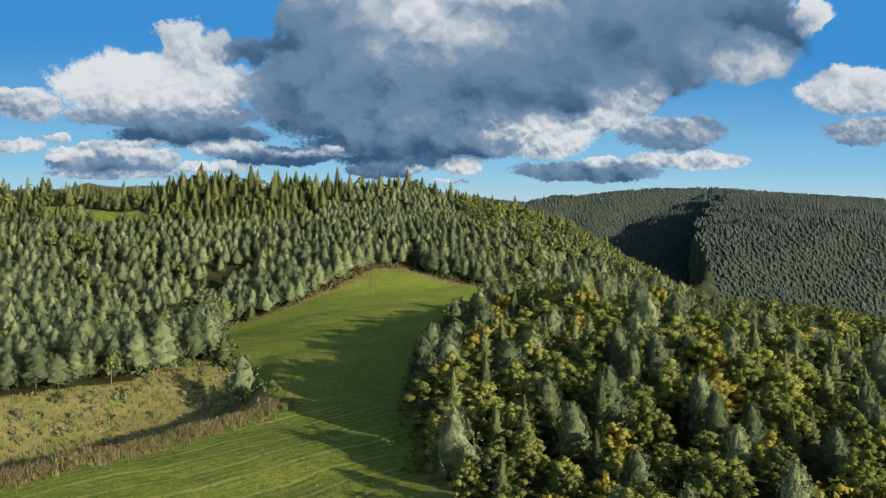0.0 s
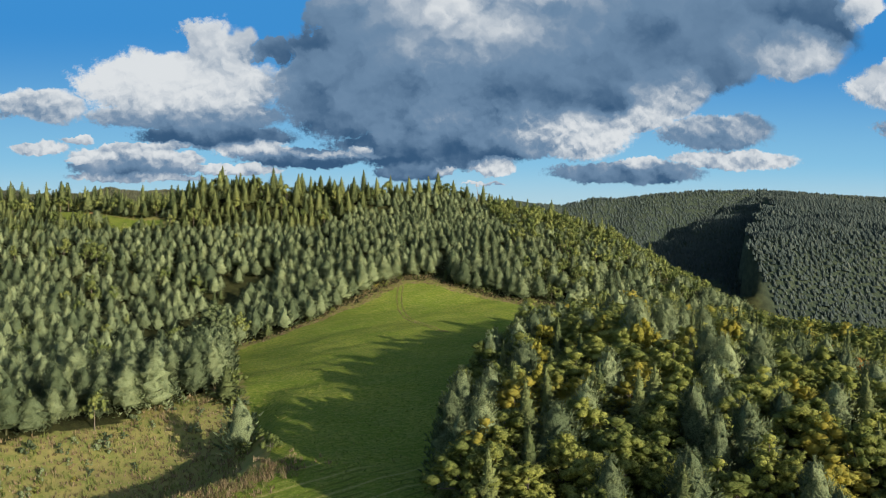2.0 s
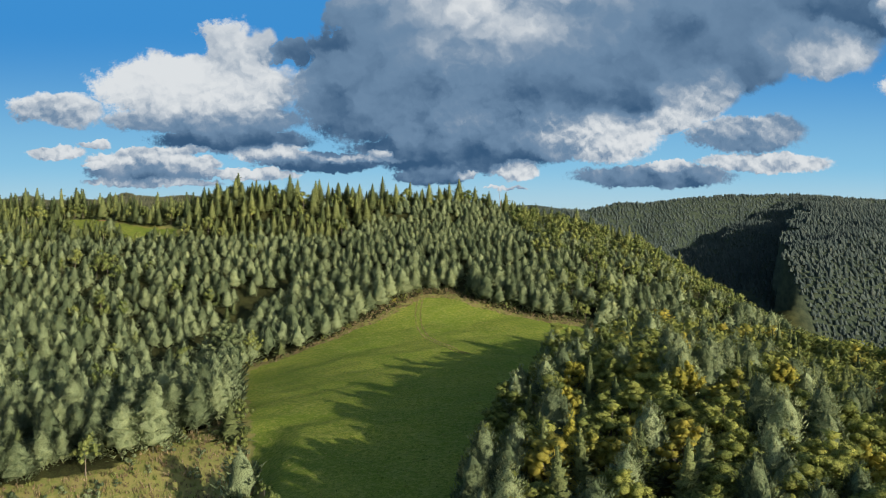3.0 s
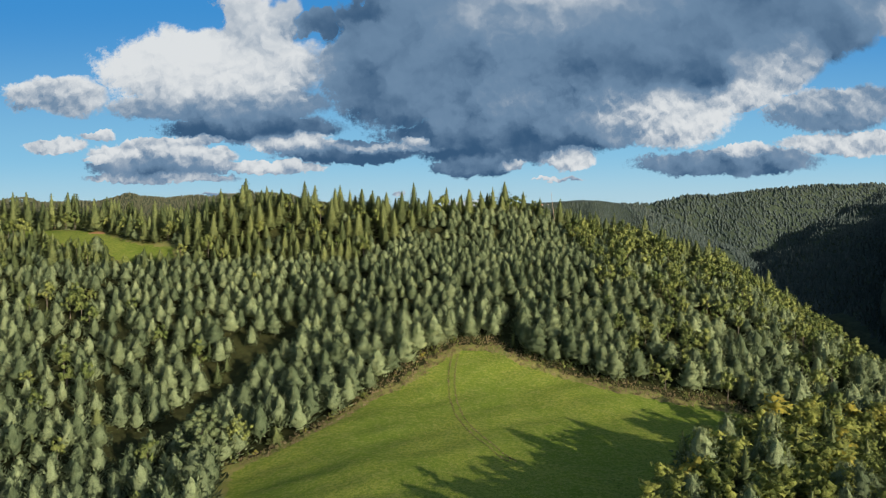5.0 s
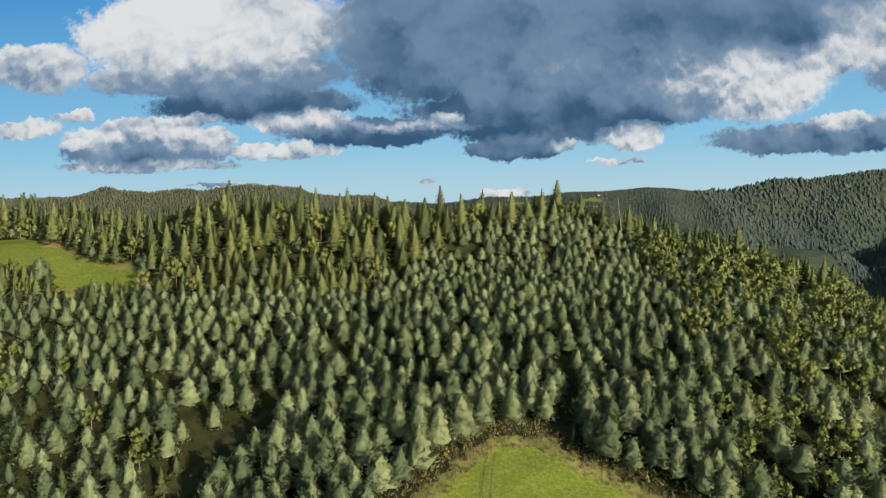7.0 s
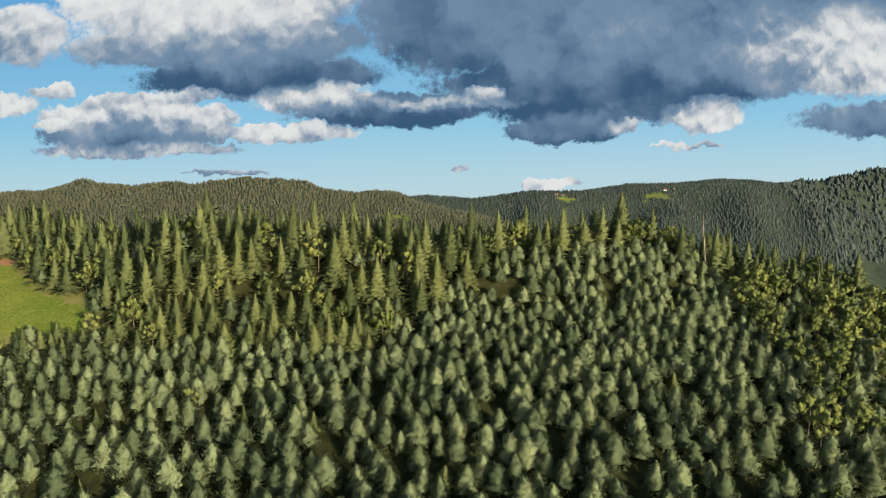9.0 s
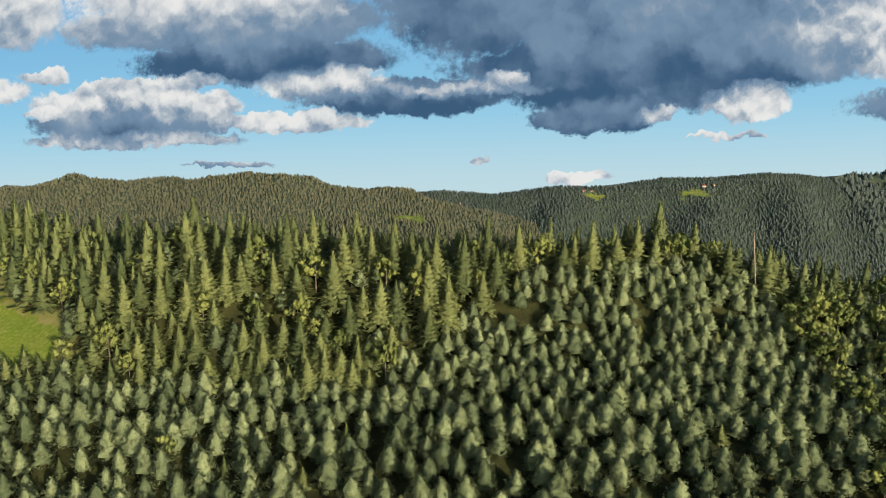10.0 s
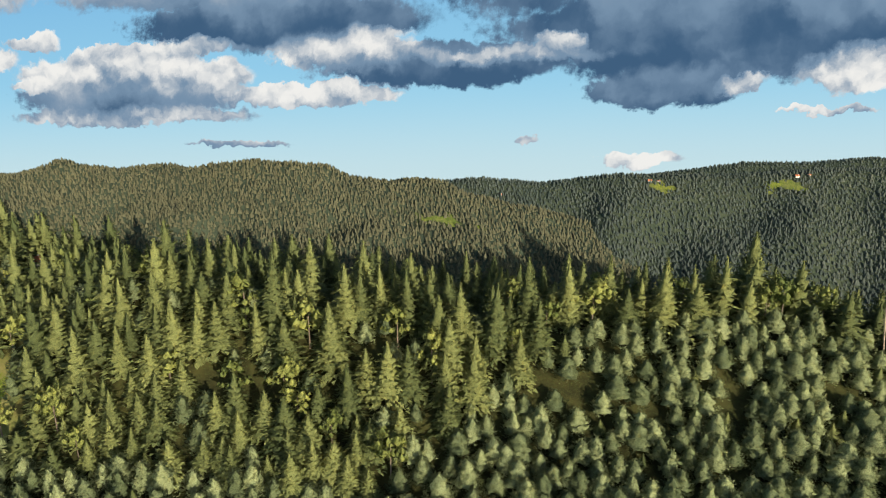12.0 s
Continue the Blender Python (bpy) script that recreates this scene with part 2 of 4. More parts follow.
def mesh_of(name, verts, faces, materials, slots=None, tint=None, flat=True, normals=None):
    """A mesh from arrays of corners and triangles; normals: the way each corner faces, for leaves that are lit as one crown."""
    verts, faces = np.asarray(verts, np.float32), np.asarray(faces, np.int32)
    me = bpy.data.meshes.new(name)
    me.vertices.add(len(verts))
    me.vertices.foreach_set("co", verts.ravel())
    side = faces.shape[1]
    me.loops.add(faces.size)
    me.loops.foreach_set("vertex_index", faces.ravel())
    me.polygons.add(len(faces))
    me.polygons.foreach_set("loop_start", np.arange(0, faces.size, side, dtype=np.int32))
    for m in materials:
        me.materials.append(m)
    if slots is not None:
        me.polygons.foreach_set("material_index", np.asarray(slots, np.int32))
    me.polygons.foreach_set("use_smooth", np.full(len(faces), normals is not None or not flat))
    if normals is not None:
        me.attributes.new("custom_normal", "FLOAT_VECTOR", "POINT").data.foreach_set("vector", np.asarray(normals, np.float32).ravel())
    if tint is not None:
        me.attributes.new("tint", "FLOAT", "FACE").data.foreach_set("value", np.asarray(tint, np.float32))
    me.update()
    return me


# ---------------------------------------------------------------- the ground, one sheet
MEADOW = ((-22, 58), (-27, 75), (-31, 92), (-45, 150), (-52, 188), (-30, 204), (-13, 225), (0, 239), (11, 249), (24, 250), (37, 239),
          (52, 230), (76, 222), (104, 219), (112, 206), (86, 190), (62, 165), (44, 135), (28, 100), (17, 70), (8, 42), (-4, 40), (-20, 50))
GRASSLAND = ((-22, 58), (-26, 75), (-30, 92), (-43, 150), (-49, 187), (-29, 202), (-13, 221), (0, 230), (8, 240), (14, 245), (23, 245), (33, 237),
             (47, 229), (63, 221), (82, 216), (104, 213), (110, 203), (86, 188), (63, 164), (45, 135), (29, 100), (18, 70), (8, 42), (-4, 40), (-20, 50))
FIELD = ((-62, -2), (-24, 34), (-18, 42), (-20, 52), (-4, 46), (7, 44), (6, 20), (4, 0), (6, -40), (0, -170), (-90, -170), (-90, -40))
BANK = ((-140, -10), (-62, -2), (-24, 34), (-18, 42), (-22, 58), (-27, 75), (-31, 92), (-38, 108), (-47, 102), (-55, 82), (-74, 68), (-100, 58), (-140, 50))
CLEARING = ((-107, 309), (-121, 306), (-143, 313), (-172, 333), (-214, 351), (-214, 368), (-160, 352), (-136, 330), (-112, 319))


def inside(x, y, corners):
    """How far a place lies inside an outline, in metres; negative outside."""
    x, y = np.asarray(x, float), np.asarray(y, float)
    far, odd = np.full(x.shape, 1e9), np.zeros(x.shape, bool)
    for (ax, ay), (bx, by) in zip(corners, corners[1:] + corners[:1]):
        k = np.clip(((x - ax) * (bx - ax) + (y - ay) * (by - ay)) / ((bx - ax) ** 2 + (by - ay) ** 2), 0, 1)
        far = np.minimum(far, np.hypot(x - ax - k * (bx - ax), y - ay - k * (by - ay)))
        odd ^= ((ay > y) != (by > y)) & (x < (bx - ax) * (y - ay) / (by - ay + 1e-12) + ax)
    return np.where(odd, far, -far)


def steps(*stretches):
    """Grid lines: stretches of (start, end, spacing)."""
    return np.unique(np.concatenate([np.arange(a, b, s) for a, b, s in stretches]))


gx = steps((-3000, -600, 300), (-600, -220, 20), (-220, -100, 4), (-100, 130, 2.0), (130, 420, 4), (420, 800, 20), (800, 3100, 300))
gy = steps((-3000, -400, 300), (-400, -60, 12), (-60, 260, 2.0), (260, 400, 3), (400, 560, 3), (560, 620, 10), (620, 900, 20), (900, 4200, 300))
X, Y = np.meshgrid(gx, gy)
Z = land(X, Y)
rows, cols = X.shape
corner = np.arange(rows * cols).reshape(rows, cols)
quads = np.stack([corner[:-1, :-1], corner[:-1, 1:], corner[1:, 1:], corner[1:, :-1]], -1).reshape(-1, 4)
me = mesh_of("ground", np.stack([X, Y, Z], -1).reshape(-1, 3), quads, [GROUND], flat=False)
open_grass = np.maximum(np.maximum(inside(X, Y, GRASSLAND), inside(X, Y, FIELD)), inside(X, Y, CLEARING))
ragged = 2.2 * rolling(X, Y, 9, 4)
FAR_FIELDS = ((30, 454, 4.5, 2.0), (72, 459, 6, 2.0), (-36, 411, 8, 2.2))
far_grass = np.maximum.reduce([b - np.hypot((X - cx) * b / a, Y - cy) for cx, cy, a, b in FAR_FIELDS]) + ragged * (Y > 380)
cover = {
    "grass": np.clip(np.maximum(open_grass, far_grass) / 3 + 0.5, 0, 1),
    "dry": np.clip(np.maximum(inside(X, Y, BANK) / 4 + 0.5, 1.0 + open_grass / 7), 0, 1),
    "mown": np.clip(inside(X, Y, FIELD) / 3, 0, 1),
    "wooded": np.maximum(smooth(366, 380, Y), smooth(200, 220, X)),
    "soil": np.clip(1.6 - np.hypot((X + 158) / 4.5, (Y - 349) / 3.0), 0, 1),
}
for key, value in cover.items():
    me.attributes.new(key, "FLOAT", "POINT").data.foreach_set("value", value.astype(np.float32).ravel())
tagged(new("ground", me), "rolling green meadow and forest floor on a hillside", "ground", kind="structure")


# ---------------------------------------------------------------- trees
rng = np.random.default_rng(7)


def unit(v):
    return v / np.maximum(np.linalg.norm(v, axis=-1, keepdims=True), 1e-6)


def leaf_fans(centres, outward, length, width, spread, facing, grow=1.0, across=None, loose=1.0):
    """A thin three-cornered spray at each centre, pointing along outward with some spread; facing: the way in which the crown faces there;
    across: the way in which it lies flat."""
    n = len(centres)
    way = unit(outward + rng.normal(0, spread, (n, 3)))
    wild = unit(np.cross(way, rng.normal(0, 1, (n, 3))))
    side = wild if across is None else unit(across + wild * loose)
    size = rng.uniform(0.7, 1.35, (n, 1)) * np.reshape(grow, (-1, 1))
    a, b, c = centres - side * width * size, centres + side * width * size, centres + way * length * size
    turned = (np.cross(b - a, c - a) * facing).sum(1) < 0
    a[turned], b[turned] = b[turned].copy(), a[turned].copy()
    normal = unit(unit(facing) + rng.normal(0, 0.12, (n, 3)))
    return np.stack([a, b, c], 1).reshape(-1, 3), np.arange(3 * n).reshape(-1, 3), np.repeat(normal, 3, 0)


def lathe(heights, radii, sides, rough=0.0):
    """A closed, uneven turned shape as triangles."""
    ang = np.arange(sides) / sides * 2 * np.pi
    ring = [np.stack([np.cos(ang) * r * rng.uniform(1 - rough, 1 + rough, sides), np.sin(ang) * r * rng.uniform(1 - rough, 1 + rough, sides),
                      np.full(sides, h)], -1) for h, r in zip(heights, radii)]
    v = np.concatenate(ring)
    f = []
    for k in range(len(heights) - 1):
        for s in range(sides):
            a, b = k * sides + s, k * sides + (s + 1) % sides
            f += [(a, b, b + sides), (a, b + sides, a + sides)]
    normal = np.tile(np.stack([np.cos(ang), np.sin(ang), 0 * ang + 0.25], -1), (len(heights), 1))
    return v, np.array(f), unit(normal)


def hull(heights, radii, sides, rough):
    """A closed lumpy body of foliage, ring on ring, with smooth normals."""
    v, f, _ = lathe(heights, radii, sides, rough)
    v = v + rng.normal(0, 1, v.shape) * np.repeat(radii, sides)[:, None] * rough * (0.3, 0.3, 0.35)
    face = np.cross(v[f[:, 1]] - v[f[:, 0]], v[f[:, 2]] - v[f[:, 0]])
    normal = np.zeros_like(v)
    for k in range(3):
        np.add.at(normal, f[:, k], face)
    return v, f, unit(normal)


def joined(pieces):
    """Several (corners, triangles, normals) as one."""
    verts, faces, normals, n = [], [], [], 0
    for v, f, w in pieces:
        verts.append(v)
        faces.append(f + n)
        normals.append(w)
        n += len(v)
    return np.concatenate(verts), np.concatenate(faces), np.concatenate(normals)


def limb(a, b, thick, thin):
    """A tapered four-sided limb from a to b."""
    a, b = np.array(a, float), np.array(b, float)
    way = (b - a) / np.linalg.norm(b - a)
    s = np.cross(way, (0.3, 0.2, 1.0))
    s /= np.linalg.norm(s)
    u = np.cross(way, s)
    turn = np.array([s * x + u * y for x, y in ((1, 0), (0, 1), (-1, 0), (0, -1))])
    v = np.concatenate([a + turn * thick, b + turn * thin])
    f = [(k, (k + 1) % 4, 4 + (k + 1) % 4) for k in range(4)] + [(k, 4 + (k + 1) % 4, 4 + k) for k in range(4)]
    return v, np.array(f), np.concatenate([turn, turn])


def pine(lobes, each, broad=1.0):
    """A pine of unit height: upswept tufted boughs round a blunt-pointed crown, with a shade-dark trunk inside."""
    def reach(t):
        return 0.315 * broad * np.clip(1 - t, 0.004, 1) ** 0.54 * (0.70 + 0.30 * smooth(0.0, 0.22, t))

    t = (np.arange(lobes) + rng.uniform(0, 1, lobes)) / lobes
    t = t ** 1.10
    ang = np.arange(lobes) * 2.4 + rng.normal(0, 0.4, lobes)
    r = reach(t) * rng.uniform(0.62, 1.22, lobes)
    out = np.stack([np.cos(ang), np.sin(ang), np.zeros(lobes)], -1)
    tip = out * r[:, None] + np.stack([0 * t, 0 * t, 0.12 + 0.84 * t + 0.03 * rng.uniform(-1, 1, lobes)], -1)
    size = (0.026 + 0.046 * (1 - t)) * rng.uniform(0.6, 1.5, lobes) * (130 / lobes) ** 0.35
    which = np.repeat(np.arange(lobes), each)
    n = len(which)
    way = unit(rng.normal(0, 1, (n, 3)))
    at = tip[which] + way * size[which, None] * (1.0, 1.0, 1.25) * rng.uniform(0.3, 1.0, (n, 1))
    leaf = 0.0240 * (1800 / n) ** 0.40
    facing = out[which] * 1.0 + way * 0.55 + (0, 0, 0.15)
    sprays = leaf_fans(at, out[which] * 0.45 + way * 0.45 + (0, 0, 0.75), leaf * 2.1, leaf * 0.44, 0.32, facing, 0.62 + 0.55 * (1 - t[which]))
    rings = 11 if n > 600 else 6
    level = np.linspace(0, 1, rings)
    body = hull(0.11 + 0.84 * level, np.r_[0.03, reach(level[1:-1]) * (0.64 + 0.18 * (np.arange(rings - 2) % 2)), 0.004], 11 if n > 600 else 6, 0.40)
    return joined([body, sprays]), lathe((-0.06, 0.80), (0.016, 0.004), 4)


def spruce(fans, lean=1.0):
    """A spruce of unit height: tiers of drooping boughs, broad below and narrow above, with a thin leader."""
    tiers, boughs = 16, 8
    k = np.floor(rng.uniform(0, 1, fans) ** 1.35 * tiers)
    t = np.clip((k + 0.5 + rng.normal(0, 0.12, fans)) / tiers, 0.0, 0.99)
    bough = rng.integers(0, boughs, fans)
    along = np.sqrt(rng.uniform(0.03, 1.0, fans))
    ang = bough / boughs * 2 * np.pi + k * 2.4 + rng.normal(0, 0.15, fans)
    keep = 0.84 + 0.34 * np.sin(k * 3.7 + bough * 2.3)
    reach = 0.250 * lean * (1 - t) ** 0.78 * keep + 0.003
    r = reach * along
    out = np.stack([np.cos(ang), np.sin(ang), np.zeros(fans)], -1)
    tangent = np.stack([-np.sin(ang), np.cos(ang), np.zeros(fans)], -1)
    at = out * r[:, None] * 0.85 + np.stack([0 * t, 0 * t, 0.06 + 0.92 * t - 0.42 * r * along], -1)
    size = 0.070 * (260 / fans) ** 0.40
    fall = out * (0.25 + 0.9 * (1 - t[:, None])) + np.stack([0 * t, 0 * t, 1.1 * t**3 - 0.35 * (1 - t)], -1)
    facing = out + tangent * rng.normal(0, 0.45, (fans, 1)) + (0, 0, 0.20)
    sprays = leaf_fans(at, fall, size * 1.4, size * 0.50, 0.20, facing, 0.26 + 0.90 * (1 - t), tangent, 0.55)
    step = 11 if fans > 600 else 7
    level = np.repeat(np.linspace(0, 1, step), 2)[1:-1]
    saw = np.where(np.arange(len(level)) % 2, 1.0, 0.55)
    body = hull(0.07 + 0.88 * np.sort(level + np.where(np.arange(len(level)) % 2, 0.012, 0)), 0.145 * lean * (1.01 - level) ** 0.85 * saw + 0.002, 10 if fans > 600 else 7, 0.20)
    return joined([body, sprays]), lathe((-0.05, 0.99), (0.014, 0.002), 4)


def broadleaf(fans, wide=0.30, high=0.62, limbs=9, n=90):
    """A broad-leaved tree of unit height: clumps of leaves on spreading limbs."""
    centre = unit(rng.normal(0, 1, (n, 3)))
    centre *= rng.uniform(0.25, 1.0, (n, 1)) ** 0.6 * (wide, wide, high / 2)
    centre[:, :2] *= 1.0 - 0.45 * np.clip(centre[:, 2:] / (high / 2), 0, 1)
    middle = np.array((0, 0, 1.0 - high / 2 - 0.05))
    crown = unit(centre / (wide, wide, high / 2))
    centre = centre + middle
    size = rng.uniform(0.045, 0.100, n) * (46 / n) ** 0.35
    which = rng.choice(n, fans, p=size**2 / (size**2).sum())
    way = unit(rng.normal(0, 1, (fans, 3)))
    way[:, 2] = way[:, 2] * 0.8 + 0.15
    at = centre[which] + way * size[which, None] * rng.uniform(0.55, 1.08, (fans, 1))
    leaf = 0.032 * (500 / fans) ** 0.42
    sprays = leaf_fans(at, way + (0, 0, 0.25), leaf * 1.15, leaf * 0.66, 0.6, way * 0.75 + crown[which] * 0.55 + (0, 0, 0.15))
    inner = []
    for c, s in zip(centre, size):
        v, f, w = hull((-0.7, -0.15, 0.4, 0.75), (0.05, 0.68, 0.60, 0.05), 6, 0.36) if limbs else hull((-0.6, 0.05, 0.7), (0.05, 0.66, 0.05), 5, 0.25)
        inner.append((v * s + c, f, w))
    stem = [lathe((-0.05, 0.2, 0.6), (0.022, 0.017, 0.008), 5)]
    for c in centre[:limbs]:
        stem.append(limb((0, 0, rng.uniform(0.28, 0.5)), c, 0.010, 0.003))
    return joined([sprays] + inner), joined(stem)


def plant_tree(name, shape, leaf, wood, label, category):
    """One tree of unit height as a thing with its trunk and crown."""
    tree = tagged(new(name), label, category)
    for part_name, (v, f, w), m in (("crown", shape[0], leaf), ("trunk", shape[1], wood)):
        ob = new(part_name, mesh_of(part_name, v, f, [m], normals=w))
        ob.parent = tree
    return tree


def stand(kind, shapes, leaf, wood, spots, label, category, group):
    """A tree at every spot (x, y, height, width): the first one of each shape is built, the rest are its copies."""
    first = {}
    for k, (x, y, h, w) in enumerate(spots):
        s = k % len(shapes)
        z = float(land(x, y))
        m = pose(x, y, z, rng.uniform(-2, 2), rng.uniform(-2, 2), rng.uniform(0, 360))
        if s not in first:
            tree = first[s] = plant_tree(kind, shapes[s], leaf, wood, label, category)
        else:
            tree = copy_thing(first[s], m)
        tree.matrix_basis = m @ Matrix.Diagonal((h * w, h * w, h, 1))
        tagged(tree, group=group)


def wood(name, shapes, leaf, bark_material, spots, label, trunks=True, patchy=0.0, soft=True):
    """Many trees joined into one mesh, for what nobody could count; patchy: how far neighbours share their colour; soft: lit as whole crowns."""
    verts, faces, slots, tints, facing, n = [], [], [], [], [], 0
    spots = np.asarray(spots, float)
    which = rng.integers(0, len(shapes), len(spots))
    turn = rng.uniform(0, 2 * np.pi, len(spots))
    zs = land(spots[:, 0], spots[:, 1])
    own = rng.uniform(0, 1, len(spots))
    shared = 0.5 + 0.38 * rolling(spots[:, 0], spots[:, 1], 37, 3) + 0.22 * rolling(spots[:, 0], spots[:, 1], 13, 7)
    own = np.clip(own * (1 - patchy) + shared * patchy, 0.01, 0.99)
    for s, (crown, stem) in enumerate(shapes):
        mine = np.where(which == s)[0]
        if not len(mine):
            continue
        v, f, w = joined([crown, stem]) if trunks else crown
        slot = np.r_[np.zeros(len(crown[1]), int), np.ones(len(f) - len(crown[1]), int)]
        x, y, h, wide = spots[mine].T
        c, si = np.cos(turn[mine]), np.sin(turn[mine])
        px = (v[None, :, 0] * c[:, None] - v[None, :, 1] * si[:, None]) * (h * wide)[:, None] + x[:, None]
        py = (v[None, :, 0] * si[:, None] + v[None, :, 1] * c[:, None]) * (h * wide)[:, None] + y[:, None]
        pz = v[None, :, 2] * h[:, None] + zs[mine][:, None]
        verts.append(np.stack([px, py, pz], -1).reshape(-1, 3))
        nx = w[None, :, 0] * c[:, None] - w[None, :, 1] * si[:, None]
        ny = w[None, :, 0] * si[:, None] + w[None, :, 1] * c[:, None]
        facing.append(np.stack([nx, ny, np.broadcast_to(w[None, :, 2], nx.shape)], -1).reshape(-1, 3))
        faces.append((f[None] + (np.arange(len(mine)) * len(v))[:, None, None] + n).reshape(-1, 3))
        slots.append(np.tile(slot, len(mine)))
        tints.append(np.repeat(own[mine], len(f)))
        n += len(mine) * len(v)
    me = mesh_of(name, np.concatenate(verts), np.concatenate(faces), [leaf, bark_material], np.concatenate(slots), np.concatenate(tints),
                 normals=np.concatenate(facing) if soft else None)
    return tagged(new(name, me), label, "trees", kind="stuff")


def scatter(x0, x1, y0, y1, gap, jitter=0.38):
    """Uneven rows of places, about gap apart."""
    x, y = np.meshgrid(np.arange(x0, x1, gap), np.arange(y0, y1, gap))
    x = x + (np.arange(len(x)) % 2)[:, None] * gap / 2
    x, y = x.ravel(), y.ravel()
    return x + rng.uniform(-jitter, jitter, x.shape) * gap, y + rng.uniform(-jitter, jitter, y.shape) * gap


def pick(near, spots, count):
    """Splits spots into those nearest to a place, and the rest."""
    order = np.argsort(np.hypot(spots[:, 0] - near[0], spots[:, 1] - near[1]))
    return spots[order[:count]], spots[order[count:]]


def free_ground(x, y, margin=1.0):
    wild = 3.5 * rolling(x, y, 13, 8) - 2.0
    return np.maximum.reduce([inside(x, y, MEADOW), inside(x, y, FIELD), inside(x, y, CLEARING), inside(x, y, BANK) + wild]) < -margin


def spruce_line(x):
    """Where the plantation ends and the tall spruces begin."""
    return np.interp(x, (-200, -95, -60, -28, -12, 10, 50, 90, 140), (296, 300, 304, 303, 322, 339, 347, 340, 330))


# the slope of planted pines, and the older wood on both sides
LANE = ((-82, 189), (-71, 211), (-65, 226), (-57, 239), (-46, 257))   # a dark lane along the wood's edge


GAP = ((33, 250), (33, 262), (31, 284))


def from_line(x, y, line):
    far = np.full(np.shape(x), 1e9)
    for (ax, ay), (bx, by) in zip(line, line[1:]):
        k = np.clip(((x - ax) * (bx - ax) + (y - ay) * (by - ay)) / ((bx - ax) ** 2 + (by - ay) ** 2), 0, 1)
        far = np.minimum(far, np.hypot(x - ax - k * (bx - ax), y - ay - k * (by - ay)))
    return far


def sized(which, low, high, slim, stout):
    n = int(which.sum())
    low, high = (np.broadcast_to(v, x.shape)[which] for v in (low, high))
    return np.stack([x[which], y[which], rng.uniform(low, high), rng.uniform(slim, stout, n)], -1)


def room(x, y):
    """How much room a tree of the slope takes, across."""
    return np.interp(y, (90, 250, 285, 318, 340), (6.2, 6.0, 5.0, 3.9, 3.8))


def spread_out(x, y, gap):
    """Which places stay when none may stand nearer to another than its gap."""
    kept, cells = np.zeros(len(x), bool), {}
    for k in rng.permutation(len(x)):
        cx, cy, g = int(x[k] // 7), int(y[k] // 7), gap[k] ** 2
        around = [q for i in (-1, 0, 1) for j in (-1, 0, 1) for q in cells.get((cx + i, cy + j), ())]
        if all((x[k] - x[q]) ** 2 + (y[k] - y[q]) ** 2 > g for q in around):
            kept[k] = True
            cells.setdefault((cx, cy), []).append(k)
    return kept


x, y = scatter(-235, 215, 60, 381, 1.7, 0.5)
ok = free_ground(x, y, 2.0) & (np.hypot(x + 9.5, y - 240.5) > 5.0) & (from_line(x, y, ((-146, 371), (-131, 350))) > 4.5) & ((x < 186) | (y < 225)) & ((y < 364) | (x < -128)) & ~((x > 5) & (y < 214)) & (from_line(x, y, LANE) > 6.0) & (from_line(x, y, GAP) > 2.8)
x, y = x[ok], y[ok]
tall = y > spruce_line(x)
ok = spread_out(x, y, np.where(tall, 3.4, room(x, y) * np.where(y > 300, 0.62, 0.70))) & (rng.uniform(0, 1, len(x)) < 0.94)
x, y, tall = x[ok], y[ok], tall[ok]
older = (x < -56) & (y < 285)
roll = rng.uniform(0, 1, len(x))
is_spruce = (tall & (roll < 0.68)) | (older & (roll < 0.14)) | (~tall & ~older & (roll < 0.05))
leafy = (~is_spruce) & (((x > 70) & (roll < 0.40)) | (tall & (roll > 0.86)) | (older & (roll > 0.94)))
is_pine = ~is_spruce & ~leafy
grown = room(x, y) * 1.34 + 2.2 * smooth(268, 250, y) * smooth(-70, -50, x)
grown = grown * np.where(older, rng.uniform(0.80, 1.15, len(x)), rng.uniform(0.90, 1.12, len(x)))
pines = sized(is_pine, grown * 0.86, grown * 1.16, 1.02, 1.34)
pines[:, 3] *= 1 + 0.15 * smooth(285, 305, pines[:, 1])
giant = rng.uniform(0, 1, len(x)) < 0.25
crest = np.interp(x, (-235, -150, -120, -100, -20, 0, 40, 80), (370, 367, 340, 330, 331, 335, 346, 350))
towering = np.interp(x, (-235, -168, -142, -112, -60, 0, 40, 70, 90), (8.5, 8.5, 1, 1, 3, 3, 3, 1, 0)) * np.exp(-(((y - crest) / 14) ** 2))
top = np.where(tall, 10.5 + towering + 3.5 * giant, grown)
spruces = sized(is_spruce, top * 0.66, top * 1.14, 1.2, 1.75)
spruces[:, 3] *= np.minimum(1, 11 / spruces[:, 2]) ** 0.7
below = smooth(4, 22, np.interp(spruces[:, 0], (-235, -150, -120, -100, -20, 0, 40, 80), (370, 367, 340, 330, 331, 335, 346, 350)) - spruces[:, 1])
spruces[:, 2] *= 0.98 - 0.26 * below
spruces[:, 3] *= 1.22 + 0.20 * below
leafies = sized(leafy, 7.5, 11.5, 0.8, 1.1)
near_pines, far_pines = pick((-4, 280), pines, 165)
near_spruces, far_spruces = pick((-25, 318), spruces, 190)
stand("pine_tree", [pine(110, 24, b) for b in (1, 0.9, 1.1, 1.2, 0.85, 1, 1.1)], PINE, SHADE_TRUNK, near_pines, "young grey-green pine in a dense hillside plantation", "tree", "plantation pines")
